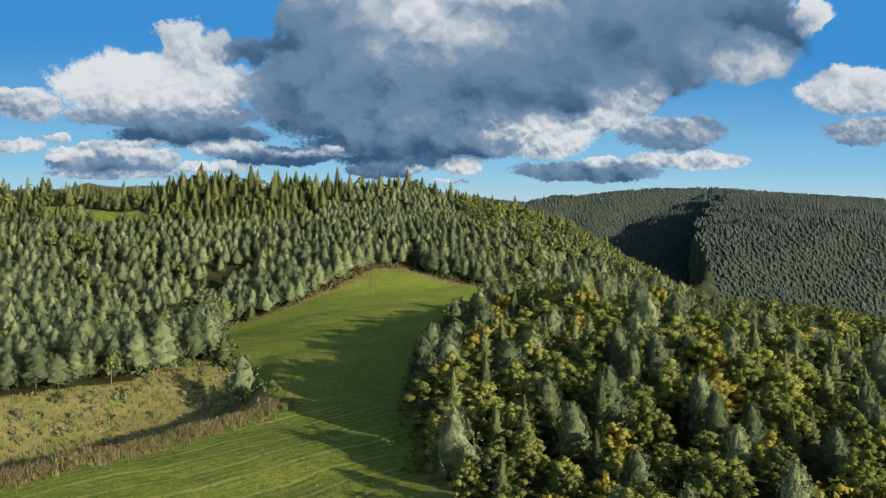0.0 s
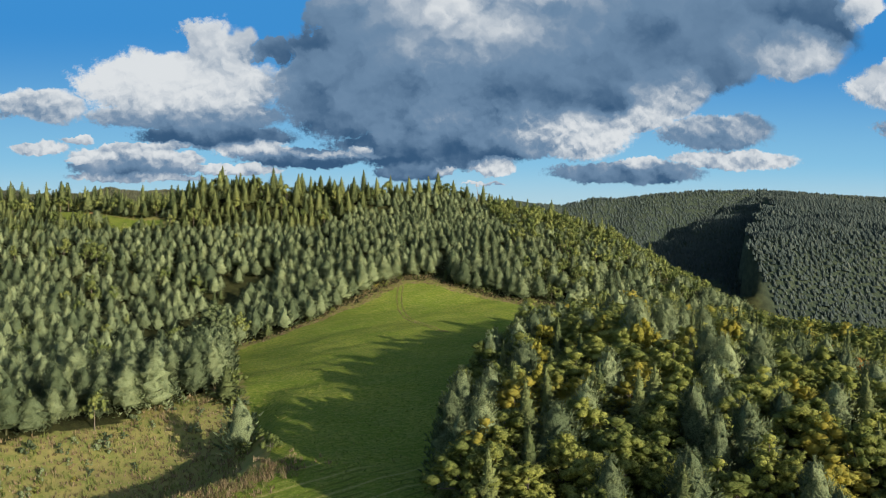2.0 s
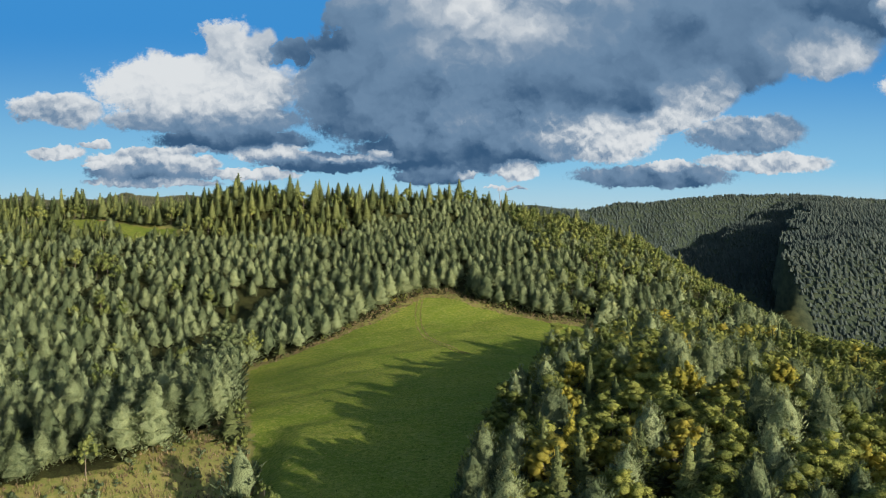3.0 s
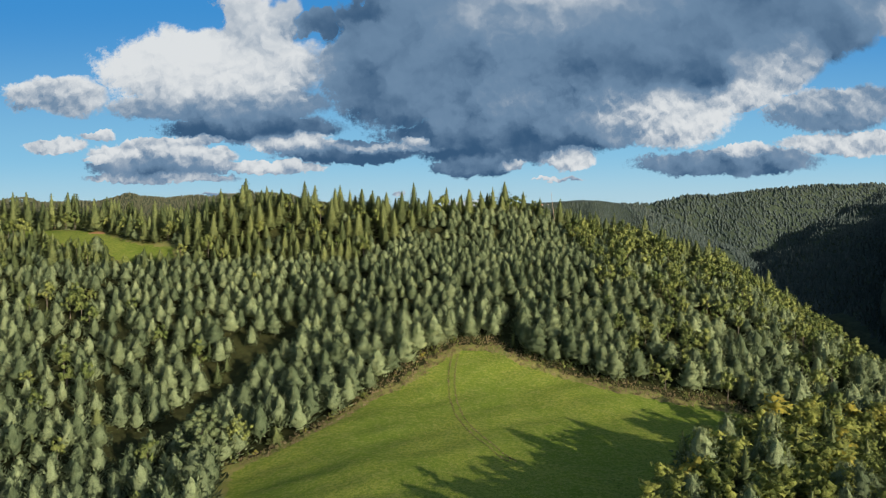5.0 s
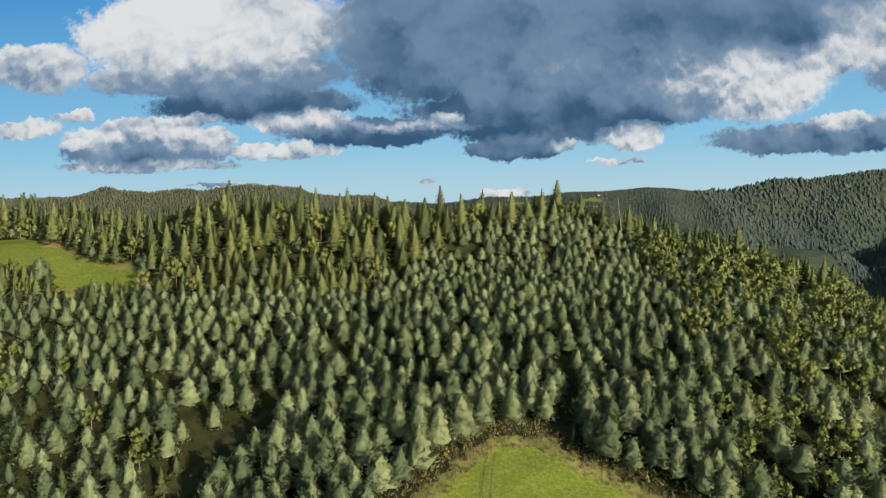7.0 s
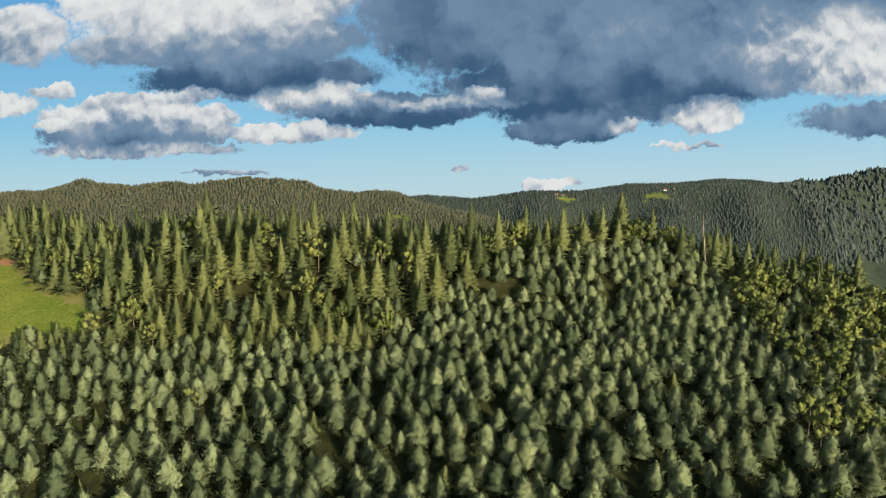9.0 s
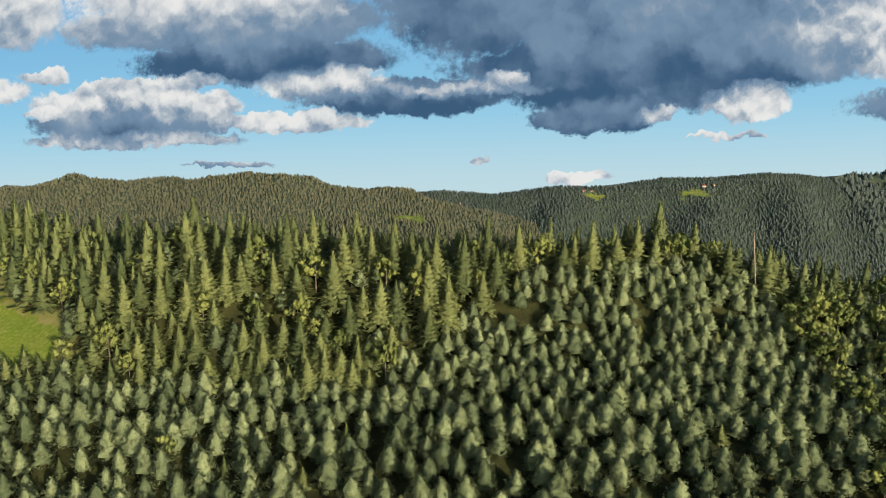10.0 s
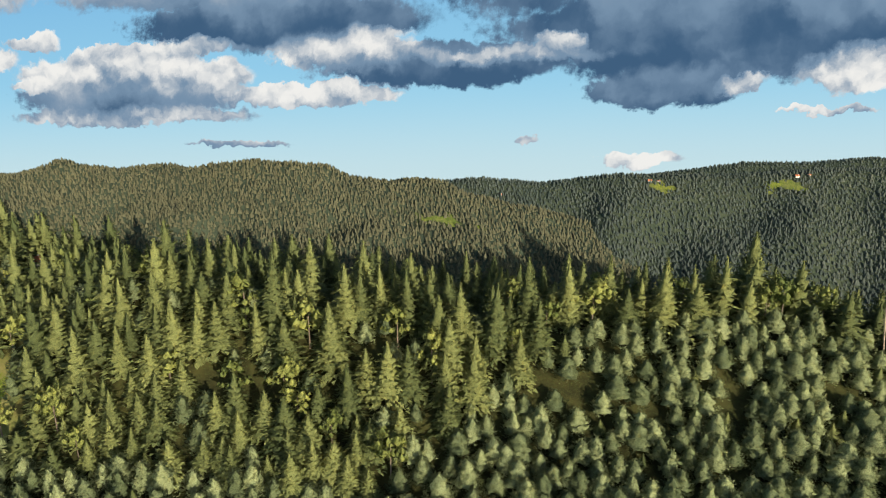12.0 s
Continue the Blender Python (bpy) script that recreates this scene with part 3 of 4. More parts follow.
stand("spruce_tree", [spruce(1250, s) for s in (1.0, 0.85, 1.15, 1.0, 1.3, 0.8)], SPRUCE, SHADE_TRUNK, near_spruces, "tall olive-green spruce with drooping boughs on the crest", "tree", "crest spruces")
front_pines, far_pines = pick((-66, 88), far_pines, 60)
stand("pine_tree", [pine(110, 24, b) for b in (1, 0.9, 1.15, 0.8)], PINE, SHADE_TRUNK, front_pines, "grey-green pine at the front of the older wood", "tree", "older wood pines")
middle = (np.abs(far_pines[:, 0] - 5) < 105) & (far_pines[:, 1] > 215)
BROAD = (1, 0.9, 1.1, 1.2, 0.85, 1, 1.1, 0.95)
wood("pine_wood", [pine(60, 11, b) for b in BROAD], PINE, SHADE_TRUNK, far_pines[middle], "dense plantation of grey-green pines on the slope")
wood("older_pine_wood", [pine(40, 6, b) for b in BROAD], PINE, SHADE_TRUNK, far_pines[~middle], "older wood of grey-green pines around the plantation")
wood("spruce_wood", [spruce(290, s) for s in (1.0, 0.9, 1.15, 1.0, 1.25)], SPRUCE, SHADE_TRUNK, far_spruces, "tall dark spruces along the crest of the hill")
wood("leafy_wood", [broadleaf(150, w, 0.66, 0, 14) for w in (0.30, 0.26, 0.34)], GREEN, GREY_BARK, leafies, "light green broad-leaved trees among the pines")

# the mixed wood beside the meadow, turning yellow
x, y = scatter(-10, 330, -40, 240, 5.7, 0.44)
edge = inside(x, y, MEADOW)
ok = (edge < -1.5) & (inside(x, y, FIELD) < -2.0) & (x > 5) & (x < 60 + 1.1 * (y + 60)) & (y < 214)
ok &= y > -30
x, y = x[ok], y[ok]
roll = rng.uniform(0, 1, len(x))
near_edge = (inside(x, y, MEADOW) > -9) & (y < 90)
is_pine = (roll < np.where(near_edge, 0.55, 0.20)) & (x < 100)
is_spruce = ~is_pine & (roll < np.where(near_edge, 0.62, 0.36)) & (x < 150)
leafy = ~is_pine & ~is_spruce
young = 0.55 + 0.45 * smooth(-12, 26, y)   # lower growth towards the field
mixed = sized(leafy, 11.0 * young, 14.8 * young, 1.2, 1.55)
near_mixed, far_mixed = pick((40, 40), mixed, 200)
stand("broadleaf_tree", [broadleaf(1900, w, h, 9, 80) for w, h in ((0.25, 0.84), (0.22, 0.86), (0.29, 0.80), (0.20, 0.88), (0.26, 0.85), (0.24, 0.82))],
      LEAVES, GREY_BARK, near_mixed, "broad-leaved tree with green and yellowing autumn leaves", "tree", "mixed wood trees")
wood("mixed_wood", [broadleaf(180, w, 0.76, 0, 14) for w in (0.26, 0.23, 0.30, 0.21)], LEAVES, GREY_BARK, far_mixed, "mixed wood with yellowing leaves falling to the valley")
stand("pine_tree", [pine(110, 24, b) for b in (1, 1.1, 1.2, 0.9)], PINE, SHADE_TRUNK, sized(is_pine, 13 * young, 17 * young, 0.80, 1.02), "grey-green pine at the sunny edge of the mixed wood", "tree", "edge pines")
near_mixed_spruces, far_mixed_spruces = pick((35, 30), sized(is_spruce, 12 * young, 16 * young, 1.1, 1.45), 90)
wood("mixed_spruce_wood", [spruce(260, s) for s in (1.1, 1.0, 1.25)], SPRUCE, SHADE_TRUNK, far_mixed_spruces, "green spruces scattered through the mixed wood")
stand("spruce_tree", [spruce(900, s) for s in (1.1, 1.0, 1.25)], SPRUCE, SHADE_TRUNK, near_mixed_spruces, "green spruce standing among the broad-leaved trees", "tree", "mixed wood spruces")

# the far hills, wooded all over
def spire(fans, lean):
    """A far conifer of unit height: a slim uneven cone."""
    t = rng.uniform(0, 0.95, fans)
    ang = rng.uniform(0, 2 * np.pi, fans)
    out = np.stack([np.cos(ang), np.sin(ang), np.zeros(fans)], -1)
    at = out * (0.17 * lean * (1 - t) ** 0.6)[:, None] + np.stack([0 * t, 0 * t, t * 0.9], -1)
    sprays = leaf_fans(at, out * 0.4 + (0, 0, 0.8), 0.17, 0.06, 0.35, out + (0, 0, 0.45), 0.5 + 0.6 * (1 - t))
    return joined([sprays, lathe((-0.1, 0.95), (0.19 * lean, 0.004), 4, 0.25)]), lathe((-0.05, 0.2), (0.02, 0.016), 4)


def far_trees(x, y):
    return np.where(x > 135, 1.7, np.interp(y - 0.12 * x, (400, 445, 475), (1.0, 0.85, 0.65)))


x, y = scatter(-330, 560, 376, 590, 1.12, 0.5)
behind = np.interp(x, (-330, -40, 40, 140, 150, 560), (425, 466, 490, 496, 512, 566))
ok = (y < behind) & (y > behind - np.where(x > 135, 75, 95)) & (rng.uniform(0, 1, len(x)) < np.where(x > 135, 0.40, 1.0)) & (land(x, y) > 34)
ok &= np.maximum.reduce([b - np.hypot((x - cx) * b / a, y - cy) for cx, cy, a, b in FAR_FIELDS]) + 1.0 * rolling(x, y, 9, 4) < 0.3
x, y = x[ok], y[ok]
hill = np.stack([x, y, rng.uniform(0.75, 1.6, len(x)) * far_trees(x, y), rng.uniform(1.7, 2.6, len(x))], -1)
# trees behind the west hill take the bluer haze colour
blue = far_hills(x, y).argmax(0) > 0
spires = [spire(6, s) for s in (1.1, 1.3, 1.0, 1.5, 0.9, 1.2)]
wood("hill_wood", spires, HILL_HAZE, GREY_BARK, hill[~blue], "hazy olive conifer forest covering the distant hills", False, 0.65)
wood("far_wood", spires, VALLEY_HAZE, GREY_BARK, hill[blue], "bluish conifer forest on the farthest hills", False, 0.65)
x, y = scatter(190, 520, 180, 560, 2.15, 0.48)
ok = ((x > 60 + 1.1 * (y + 60)) | (y > 240)) & (y < np.interp(x, (150, 560), (437, 491)) + 4) & ((x > 215) | (y > 364))
x, y = x[ok], y[ok]
spur = np.stack([x, y, rng.uniform(1.6, 3.2, len(x)), rng.uniform(1.9, 2.9, len(x))], -1)
wood("valley_wood", [spire(5, s) for s in (1.1, 1.3, 1.0, 1.5, 0.9, 1.2)], VALLEY_HAZE, GREY_BARK, spur, "bluish conifer forest on the steep valley sides", False, 0.5)

# ---------------------------------------------------------------- the sky with its clouds, far behind the hills
def sky_y(x, z):
    """How far off the cloudy sky stands."""
    return 365 + 112 + np.log1p(np.exp((z - 112) / 15)) * 15 + 0.19 * x + 0.12 * np.maximum(x - 100, 0)


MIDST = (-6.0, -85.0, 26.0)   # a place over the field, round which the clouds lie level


def cloud_material():
    n = Nodes("cloudy_sky")
    at = n.place()
    sep = n.add("ShaderNodeSeparateXYZ")
    n.plug(sep, 0, at)
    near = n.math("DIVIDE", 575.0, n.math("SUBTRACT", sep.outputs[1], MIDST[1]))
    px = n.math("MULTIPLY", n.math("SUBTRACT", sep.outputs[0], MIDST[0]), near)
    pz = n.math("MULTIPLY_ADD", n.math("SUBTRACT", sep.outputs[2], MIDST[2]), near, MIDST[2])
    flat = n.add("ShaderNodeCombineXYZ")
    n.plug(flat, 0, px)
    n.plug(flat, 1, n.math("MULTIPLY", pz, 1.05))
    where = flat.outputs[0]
    blue = n.mix(n.step(pz, 70, 215), (0.28, 0.580, 0.77), (0.050, 0.270, 0.62))
    blue = n.mix(n.step(pz, 62, 112), (0.47, 0.645, 0.715), blue)
    clouds(n, where, px, pz)
    alpha, tone = n.alpha, n.tone
    grey = n.mix(n.step(tone, 0.0, 0.38), (0.040, 0.098, 0.190), (0.148, 0.243, 0.365))
    white = n.mix(n.step(tone, 0.34, 1.16), grey, (0.72, 0.745, 0.755))
    colour = n.mix(alpha, blue, white)
    glow = n.add("ShaderNodeEmission")
    n.plug(glow, 0, colour)
    glow.inputs[1].default_value = 0.66
    return n.done(glow.outputs[0])


def clouds(n, where, px, pz):
    """Cumulus banks: soft ellipses with billowing edges, white on the sunny side and blue-grey below."""
    high = n.step(pz, 95, 230)  # low banks are farther off, so that their billows are smaller

    def two(maker, size):
        node = n.add("ShaderNodeMix")
        node.data_type = "VECTOR"
        n.plug(node, 0, high)
        n.plug(node, 4, maker(size * 0.25))
        n.plug(node, 5, maker(size))
        return node.outputs[1]

    def sway(size, by):
        far = n.vec("SUBTRACT", n.noise(where, size, 5.0, 0.58, colour=True), (0.5, 0.5, 0.5))
        return n.vec("MULTIPLY", far, (by * size, by * size * 0.7, 0.0))

    coarse = two(lambda size: sway(size, 0.70), 95.0)
    fine = two(lambda size: sway(size, 1.75), 24.0)
    bent = n.add("ShaderNodeSeparateXYZ")
    n.plug(bent, 0, n.vec("ADD", coarse, fine))
    ux = n.math("ADD", bent.outputs[0], px)
    uz = n.math("ADD", bent.outputs[1], pz)

    def puffs(at, size):
        node = n.add("ShaderNodeTexVoronoi")
        node.feature, node.voronoi_dimensions = "SMOOTH_F1", "2D"
        n.plug(node, "Vector", at)
        for key, value in (("Scale", 1.0 / size), ("Detail", 3.0), ("Roughness", 0.5), ("Smoothness", 0.9)):
            node.inputs[key].default_value = value
        return node.outputs["Distance"]

    def lit(size):
        return n.math("SUBTRACT", puffs(n.vec("ADD", curl, (0.10 * size, 0.28 * size, 0.0)), size), puffs(curl, size))

    curl = n.vec("ADD", where, fine)
    relief = two(lit, 50.0)
    soft = two(lambda size: n.noise(curl, size, 2.0, 0.45), 95.0)
    fray = n.math("MULTIPLY", n.math("SUBTRACT", two(lambda size: n.noise(where, size, 4.0, 0.6), 12.0), 0.5), 0.40)
    total, weight, white = None, None, None
    # centre, height, half length, half height, whiteness
    banks = []
    banks += [
        (86, 280, 99, 52, 0.85), (257, 332, 134, 72.5, 0.5), (540, 396, 185, 76, 0.15), (572, 314, 72, 32, 0.95),
        (129, 207, 128, 38, 0.1), (241, 207, 82, 32.5, 0.12), (328, 210, 36, 24.5, 0.95), (-5, 253, 48, 63.5, 0.32),
        (-21, 183, 60, 40.5, 0.2), (85, 153, 110, 19, 0.42), (66, 124, 92, 13, 0.08), (187, 146, 56, 21.5, 0.97),
        (-147, 171, 71, 24, 1), (-133, 140, 68, 10.5, 0.42), (-129, 216, 29, 22.5, 0.72), (-87, 217, 14, 8.5, 0.15),
    ]
    banks += [
        (-52, 223, 16, 7.5, 0.15), (-114, 123, 54, 8.5, 0.12), (-89, 113, 24, 6.5, 0.85), (-233, 143, 33, 11.5, 0.68),
        (-227, 110, 17, 4.5, 0.85), (-174, 106, 36, 6.5, 0.75), (358, 159, 59, 15.5, 0.48), (232, 108, 68, 10, 0.28),
        (247, 118, 22, 5, 0.9), (363, 127, 64, 8.5, 0.85), (800, 285, 98, 33, 0.8), (713, 196, 62, 16, 0.55),
        (905, 488, 50, 30, 0.9), (274, 168, 27, 9.5, 0.9), (50, 228, 52, 48, 0.5), (431, 378, 138, 72.5, 0.35),
    ]
    banks += [
        (-166, 97, 42, 6.5, 0.22), (-145, 104, 24, 5, 0.88), (-202, 101, 9, 2.5, 0.95), (-101, 98, 34, 3.5, 0.85),
        (-166, 90, 44, 3, 0.66), (-205, 117, 12, 3, 0.9), (-161, 113, 32, 2.5, 0.85), (-77, 115, 13, 5, 0.88),
        (-30, 112, 32, 2.5, 0.95), (-8, 117, 8, 3, 1), (-51, 109, 48, 7, 0.12), (57, 119, 70, 14.5, 0.1),
        (33, 101, 29, 6.5, 0.16), (62, 102, 8, 3, 0.9), (103, 106, 16, 7, 1), (-124, 81, 19, 1.2, 0.5),
    ]
    banks += [
        (24, 74, 14, 2.5, 0.85), (-18, 81, 6, 1.5, 0.7), (94, 92, 16, 1.5, 0.7), (-190, 107, 13, 2, 0.8),
        (253, 237, 122, 41, 0.20), (186, 276, 94, 53, 0.50), (377, 262, 92, 32, 0.22), (427, 334, 200, 55, 0.15), (11, 230, 42, 49, 0.35),
    ]
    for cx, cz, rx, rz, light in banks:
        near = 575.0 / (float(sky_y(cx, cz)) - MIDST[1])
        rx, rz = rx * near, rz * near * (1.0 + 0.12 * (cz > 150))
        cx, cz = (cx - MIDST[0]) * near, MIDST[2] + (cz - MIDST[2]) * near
        u = n.math("MULTIPLY", n.math("SUBTRACT", ux, cx), 1 / rx)
        v = n.math("MULTIPLY", n.math("SUBTRACT", uz, cz), 1 / rz)
        d = n.math("SUBTRACT", 1.22, n.math("SQRT", n.math("MULTIPLY_ADD", u, u, n.math("MULTIPLY", v, v))))
        w = n.math("MULTIPLY", n.math("POWER", n.math("MAXIMUM", n.math("ADD", d, 0.25), 0.0), 1.6), 1.0 + 250.0 / (rx + 10.0))
        total = d if total is None else n.math("MAXIMUM", total, d)
        weight = w if weight is None else n.math("ADD", weight, w)
        tone = n.math("MULTIPLY", w, n.math("MULTIPLY_ADD", v, 0.16, light))
        white = tone if white is None else n.math("ADD", white, tone)
    n.alpha = n.step(n.math("ADD", total, fray), 0.02, 0.26)
    base = n.math("DIVIDE", white, n.math("ADD", weight, 0.001))
    puffy = n.math("MULTIPLY", relief, n.step(base, 0.12, 0.70, 0.10, 0.62))
    n.tone = n.math("ADD", n.math("ADD", base, 0.05), n.math("MULTIPLY_ADD", n.math("SUBTRACT", soft, 0.5), 0.85, puffy))


sx, sz = np.meshgrid(np.linspace(-700, 1700, 61), np.concatenate([np.linspace(-60, 300, 37), np.linspace(320, 900, 20)]))
sv = np.stack([sx, sky_y(sx, sz), sz], -1).reshape(-1, 3)
corner = np.arange(sx.size).reshape(sx.shape)
sq = np.stack([corner[:-1, :-1], corner[:-1, 1:], corner[1:, 1:], corner[1:, :-1]], -1).reshape(-1, 4)
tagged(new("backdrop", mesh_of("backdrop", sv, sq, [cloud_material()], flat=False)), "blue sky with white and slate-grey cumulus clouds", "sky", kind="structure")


# ---------------------------------------------------------------- single trees that stand out
def part(name, bm, material, parent, label=""):
    """One mesh under a thing or a part."""
    me = bpy.data.meshes.new(name)
    bm.to_mesh(me)
    bm.free()
    me.materials.append(material)
    ob = new(name, me)
    ob.parent = parent
    return tagged(ob, label)


def single(name, shape, leaf, wood_material, x, y, h, w, label):
    tree = plant_tree(name, shape, leaf, wood_material, label, "tree")
    tree.matrix_basis = pose(x, y, float(land(x, y)), 0, 0, rng.uniform(0, 360)) @ Matrix.Diagonal((h * w, h * w, h, 1))
    return tree


single("spruce_tree", spruce(1500, 1.35), SPRUCE, SHADE_TRUNK, 40.4, 355.7, 18.3, 1.3, "tallest dark spruce rising above the crest line")
single("spruce_tree", spruce(1500, 1.25), SPRUCE, SHADE_TRUNK, -115, 296, 11.5, 1.25, "lone dark spruce at the edge of the small clearing")
single("pine_tree", pine(110, 22, 1.2), PINE, SHADE_TRUNK, -143, 314, 9.5, 1.25, "round grey-green pine at the edge of the small clearing")
single("broadleaf_tree", broadleaf(3200, 0.36, 0.8), SILVER, GREY_BARK, -58, 190, 17.5, 1.25, "large pale green broad-leaved tree beside the meadow")
single("broadleaf_tree", broadleaf(2200, 0.34, 0.8), GREEN, GREY_BARK, -50, 197, 12, 1.0, "smaller green broad-leaved tree beside the meadow")
for x, y, h in ((51, 64, 16), (47, 78, 15), (36, 84, 14), (30, 66, 14), (62, 92, 16), (26, 48, 13), (70, 66, 16)):
    single("broadleaf_tree", broadleaf(2200, 0.27, 0.72), YELLOW, GREY_BARK, x, y, h, rng.uniform(0.75, 0.95), "bright yellow autumn tree in the mixed wood")
single("broadleaf_tree", broadleaf(2200, 0.26, 0.7), ORANGE, GREY_BARK, 107, 87, 16.5, 0.95, "orange autumn tree in the mixed wood")
single("broadleaf_tree", broadleaf(2200, 0.26, 0.7), ORANGE, GREY_BARK, 96, 62, 14, 0.8, "orange autumn tree in the mixed wood")


def snag(x, y, h, lean_x, label):
    """A dead standing trunk with a few broken boughs."""
    tree = tagged(new("dead_tree"), label, "dead tree")
    tree.matrix_basis = pose(x, y, float(land(x, y)), 0, lean_x, 0)
    v, f, w = lathe((-0.4, 0.25 * h, 0.7 * h, h), (0.20, 0.16, 0.10, 0.04), 8, 0.06)
    ob = new("trunk", mesh_of("trunk", v, f, [PALE_WOOD], normals=w))
    ob.parent = tree
    for k in range(15):
        z, a = rng.uniform(0.35, 0.97) * h, rng.uniform(0, 6.28)
        length = rng.uniform(0.5, 2.0) * (1.25 - z / h)
        v, f, w = limb((0, 0, z), (math.cos(a) * length, math.sin(a) * length, z + rng.uniform(-0.3, 0.4)), 0.055, 0.015)
        ob = new("branch", mesh_of("branch", v, f, [PALE_WOOD], normals=w))
        ob.parent = tree


snag(64, 345, 17.0, -7, "bleached dead trunk standing among green trees")


# ---------------------------------------------------------------- shrubs, weeds and grass
def along(line, count, spread):
    """Places along a line of corners, strewn to both sides."""
    line = np.array(line, float)
    length = np.hypot(*np.diff(line, axis=0).T)
    far = np.r_[0, np.cumsum(length)]
    s = rng.uniform(0, far[-1], count)
    px, py = np.interp(s, far, line[:, 0]), np.interp(s, far, line[:, 1])
    return px + rng.normal(0, spread, count), py + rng.normal(0, spread, count)


def blades(count, high, wide, lean):
    """A tuft of unit size: thin upright blades."""
    a, r = rng.uniform(0, 6.28, count), rng.uniform(0, wide, count)
    foot = np.stack([np.cos(a) * r, np.sin(a) * r, np.full(count, -0.05)], -1)
    tip = foot + np.stack([rng.normal(0, lean, count), rng.normal(0, lean, count), rng.uniform(0.6, 1.0, count) * high], -1)
    side = rng.normal(0, 1, (count, 3)) * (1, 1, 0)
    side *= 0.16 * wide / np.linalg.norm(side, axis=1, keepdims=True)
    normal = unit(np.stack([np.cos(a), np.sin(a), np.full(count, 0.35)], -1))
    return np.stack([foot - side, foot + side, tip], 1).reshape(-1, 3), np.arange(3 * count).reshape(-1, 3), np.repeat(normal, 3, 0)


def tufts(name, material, x, y, low, high, label, count=9, wide=0.5):
    spots = np.stack([x, y, rng.uniform(low, high, len(x)), rng.uniform(0.8, 1.4, len(x))], -1)
    nothing = (np.zeros((0, 3)), np.zeros((0, 3), int), np.zeros((0, 3)))
    shapes = [(blades(count, 1.0, wide, 0.22), nothing) for _ in range(6)]
    tagged(wood(name, shapes, material, GREY_BARK, spots, label, False, soft=False), category="plants")


SHRUBS = [broadleaf(220, 0.46, 0.95, 3, 9) for _ in range(5)]


def shrubs(x, y, low, high, leaf, label, group):
    for px, py in zip(x, y):
        bush = tagged(new("shrub"), label, "shrub", group)
        kind = int(rng.integers(0, 5))
        h = rng.uniform(low, high)
        for part_name, (v, f, w), m in (("crown", SHRUBS[kind][0], leaf), ("stem", SHRUBS[kind][1], GREY_BARK)):
            key = part_name + leaf.name + str(kind)
            if key not in SHARED:
                SHARED[key] = mesh_of(part_name, v, f, [m], normals=w)
            new(part_name, SHARED[key]).parent = bush
        bush.matrix_basis = pose(px, py, float(land(px, py)) - 0.25 * h, 0, 0, rng.uniform(0, 360)) @ Matrix.Diagonal((h, h, h * 1.1, 1))


SHARED = {}
hedge = ((-20, 52), (-24, 60), (-29, 76), (-33, 93), (-40, 120), (-47, 150), (-53, 185))
x, y = along(hedge, 46, 1.2)
shrubs(x, y, 2.2, 4.6, GREEN, "green hedge shrub along the meadow's edge", "hedge shrubs")
x, y = along(((-55, 80), (-48, 100), (-46, 125), (-52, 160)), 26, 3.0)
shrubs(x, y, 1.6, 3.6, GREEN, "green shrub in front of the older wood", "wood edge shrubs")
x, y = along(((-52, 192), (-30, 207), (-14, 228), (-1, 242), (12, 252)), 34, 1.3)
shrubs(x, y, 1.2, 2.8, LEAVES, "low shrub on the dry fringe of the meadow", "fringe shrubs")
x, y = along(((26, 253), (40, 242), (56, 234), (80, 227), (110, 224)), 30, 1.8)
shrubs(x, y, 1.2, 3.2, GREEN, "low green shrub between meadow and pines", "fringe shrubs")
x, y = along(((-100, 52), (-70, 58), (-56, 74), (-47, 96)), 50, 4.5)
shrubs(x, y, 1.4, 3.4, PINE, "young grey-green conifer scrub on the dry bank", "bank shrubs")
x, y = along(((-90, 40), (-55, 62), (-38, 80)), 22, 5.0)
shrubs(x, y, 0.9, 2.0, LEAVES, "small green shrub on the dry bank", "bank shrubs")
x, y = along(((-60, 4), (-26, 37)), 14, 1.6)
shrubs(x, y, 1.0, 2.2, GREEN, "small green shrub among dry weeds on the verge", "verge shrubs")
x, y = along(((8, 44), (6, 20), (5, 0)), 20, 1.5)
shrubs(x, y, 1.6, 3.4, LEAVES, "yellow-green shrub at the foot of the mixed wood", "wood foot shrubs")
x, y = along(((9, 44), (18, 70), (29, 100), (45, 135), (63, 165)), 40, 1.6)
shrubs(x, y, 1.6, 4.0, LEAVES, "yellow-green shrub at the foot of the mixed wood", "wood foot shrubs")

x, y = along(((-64, 0), (-24, 37), (-17, 46)), 1500, 2.3)
tufts("verge_weeds", WEEDS, x, y, 0.5, 1.2, "tall dry reddish weeds on the verge of the field")
x, y = scatter(-130, -26, 30, 112, 1.25, 0.5)
ok = (inside(x, y, BANK) > 0) & (inside(x, y, MEADOW) < 0)
tufts("bank_grass", WEEDS, x[ok], y[ok], 0.4, 1.2, "dry yellow grass on the bank below the wood", 7, 0.8)
x, y = scatter(-60, 125, 150, 262, 0.85, 0.5)
ok = (inside(x, y, MEADOW) > -3.5) & (inside(x, y, GRASSLAND) < 0.4) & (y > 180 - 0.2 * x) & (x < 118) & (rng.uniform(0, 1, len(x)) < 0.6)
x, y = x[ok], y[ok]
tufts("fringe_weeds", WEEDS, x, y, 0.5, 1.3, "dry brown weeds between meadow and pines")
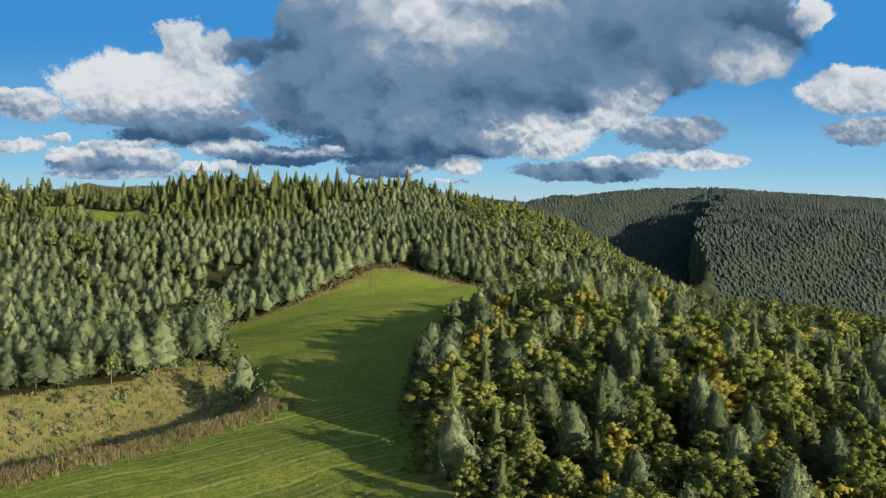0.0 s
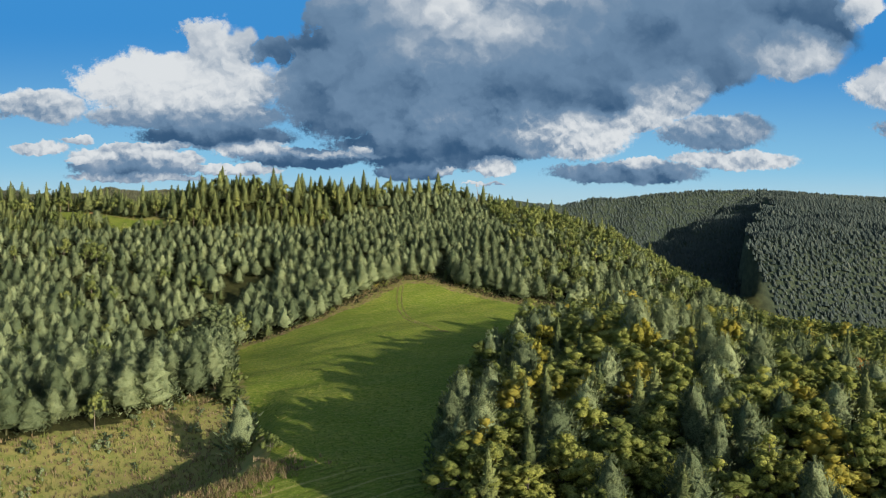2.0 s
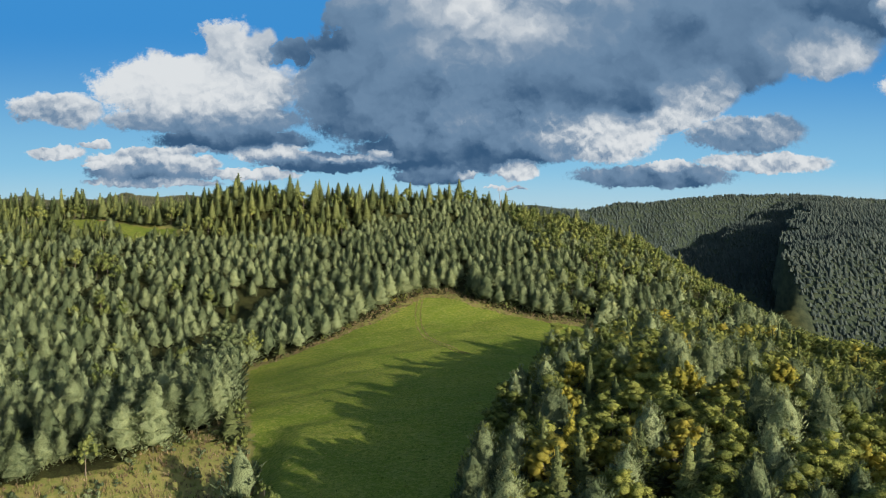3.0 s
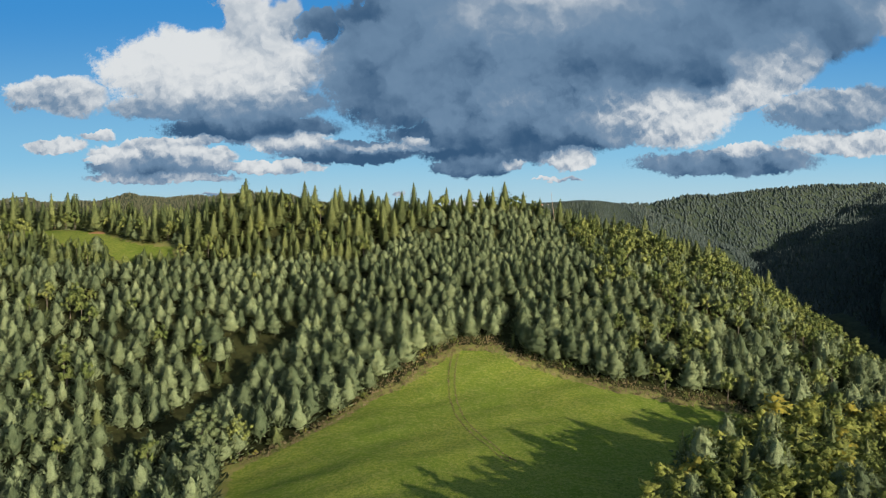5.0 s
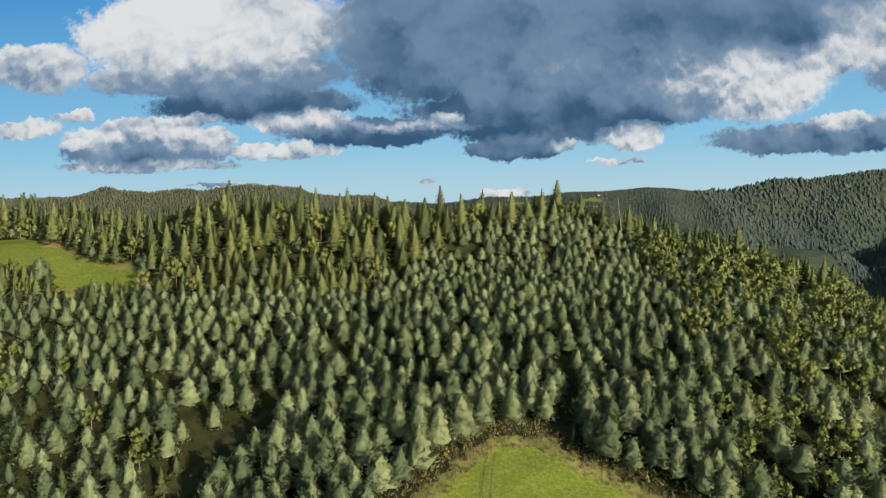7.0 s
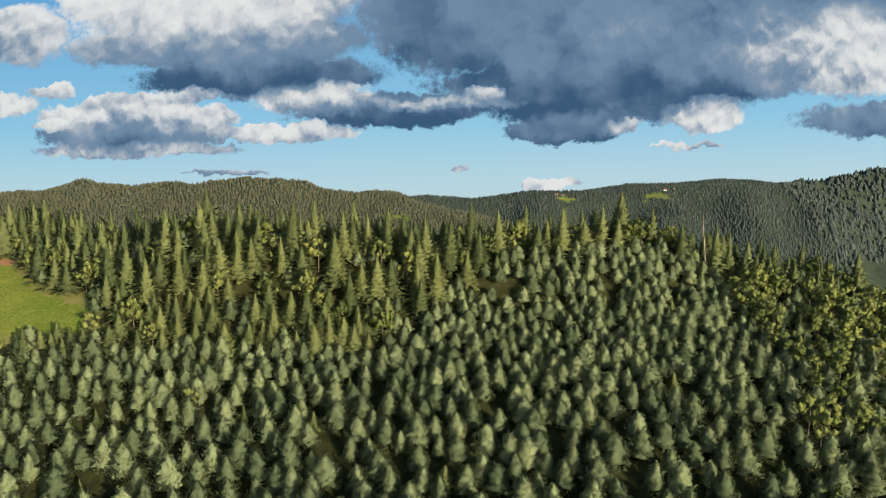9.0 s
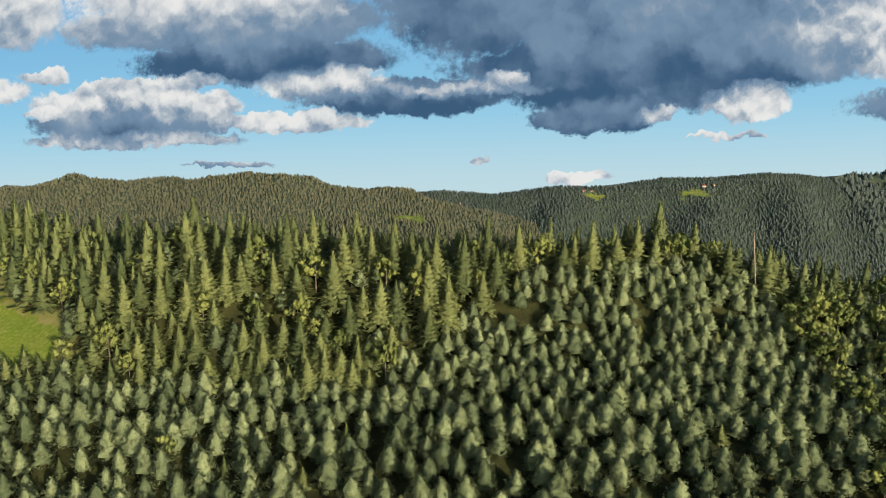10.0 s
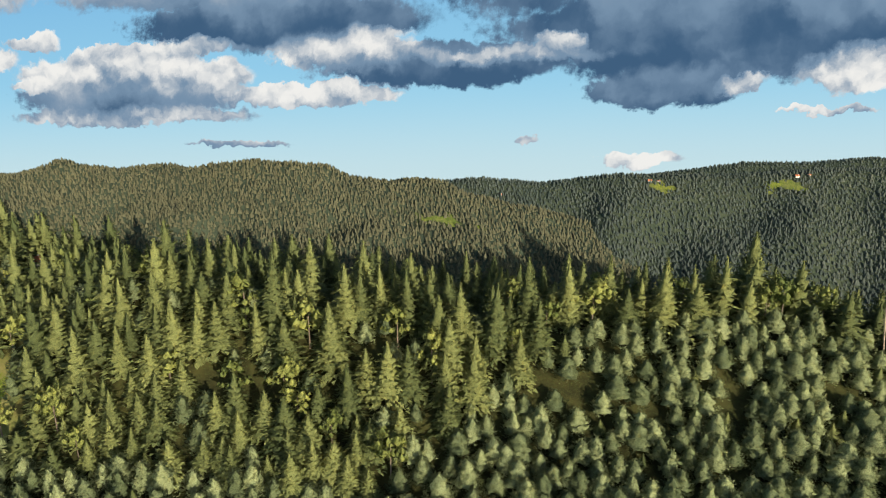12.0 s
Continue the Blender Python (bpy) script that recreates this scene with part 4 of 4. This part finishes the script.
for shift in (-1.0, 1.0):
    k = rng.uniform(0, 1, 520)
    y = 243 - 68 * k
    x = 12 + shift - 14 * k + 26 * k * k + rng.normal(0, 0.16, 520)
    tufts("wheel_track", WEEDS, x, y, 0.22, 0.42, "pale flattened grass of a wheel track in the meadow", 4, 0.8)
x, y = scatter(-60, 110, -20, 252, 1.15, 0.5)
ok = np.maximum(inside(x, y, GRASSLAND), inside(x, y, FIELD)) > 0.3
tufts("meadow_grass", GRASS, x[ok], y[ok], 0.12, 0.42, "short uneven green meadow grass", 4, 1.0)


# ---------------------------------------------------------------- a stack of logs by the meadow
def log_stack(x, y, turn):
    stack = tagged(new("log_pile"), "small pile of felled pine logs at the meadow's edge", "log pile")
    stack.matrix_basis = pose(x, y, float(land(x, y)) + 0.05, 0, 0, turn)
    for row in range(4):
        for k in range(7 - row):
            r = rng.uniform(0.20, 0.28)
            bm = bmesh.new()
            bmesh.ops.create_cone(bm, cap_ends=True, segments=9, radius1=r, radius2=r * 0.9, depth=rng.uniform(4.2, 5.4),
                                  matrix=pose(rng.uniform(-0.3, 0.3), (k - 3 + row / 2) * 0.52, 0.25 + row * 0.44, 0, 90, rng.uniform(-3, 3)))
            part("log", bm, GREY_BARK, stack)


log_stack(-9.7, 242.8, 20)


# ---------------------------------------------------------------- farmhouses far away
def house(x, y, turn, size, label):
    """A farmhouse: walls, gabled tiled roof, chimney, a door and windows."""
    home = tagged(new("house"), label, "house", "farmhouses")
    home.matrix_basis = pose(x, y, float(land(x, y)) - 0.1, 0, 0, turn) @ Matrix.Scale(size, 4)
    bm = bmesh.new()
    bmesh.ops.create_cube(bm, size=1, matrix=Matrix.Translation((0, 0, 0.40)) @ Matrix.Diagonal((1.7, 1.1, 0.8, 1)))
    for sx in (-0.85, 0.85):
        bm.faces.new([bm.verts.new(p) for p in ((sx, -0.55, 0.8), (sx, 0.55, 0.8), (sx, 0, 1.28))])
    part("wall", bm, WALL, home)
    for s in (-1, 1):
        bm = bmesh.new()
        bmesh.ops.create_cube(bm, size=1, matrix=pose(0, s * 0.31, 1.04, -s * 41, 0, 0) @ Matrix.Diagonal((1.95, 0.90, 0.05, 1)))
        roof = part("roof", bm, ROOF_TILES, home, "red tiled roof slope")
        if s > 0:
            bm = bmesh.new()
            bmesh.ops.create_cube(bm, size=1, matrix=Matrix.Translation((0.45, 0.2, 1.30)) @ Matrix.Diagonal((0.14, 0.14, 0.4, 1)))
            part("chimney", bm, WALL, roof)
    for wx in (-0.55, 0.0, 0.55):
        for s in (-1, 1):
            bm = bmesh.new()
            bmesh.ops.create_cube(bm, size=1, matrix=Matrix.Translation((wx, s * 0.555, 0.48)) @ Matrix.Diagonal((0.18, 0.02, 0.24, 1)))
            part("window", bm, DARK_GLASS, home)


house(-147, 369.5, 10, 2.2, "small white farmhouse with a red tiled roof behind the wood")
house(-142.2, 371, -15, 1.5, "small white farmhouse with a red tiled roof behind the wood")
house(27, 456.5, 15, 0.75, "small white farmhouse high on the far hill")
house(30, 457, -20, 0.55, "small white farmhouse high on the far hill")
house(76, 463.5, 5, 0.75, "small white farmhouse along a distant ridge")
house(80, 464.5, 30, 0.55, "small white farmhouse along a distant ridge")
house(-23.5, 446, 0, 0.5, "small white farmhouse among trees on the far slope")
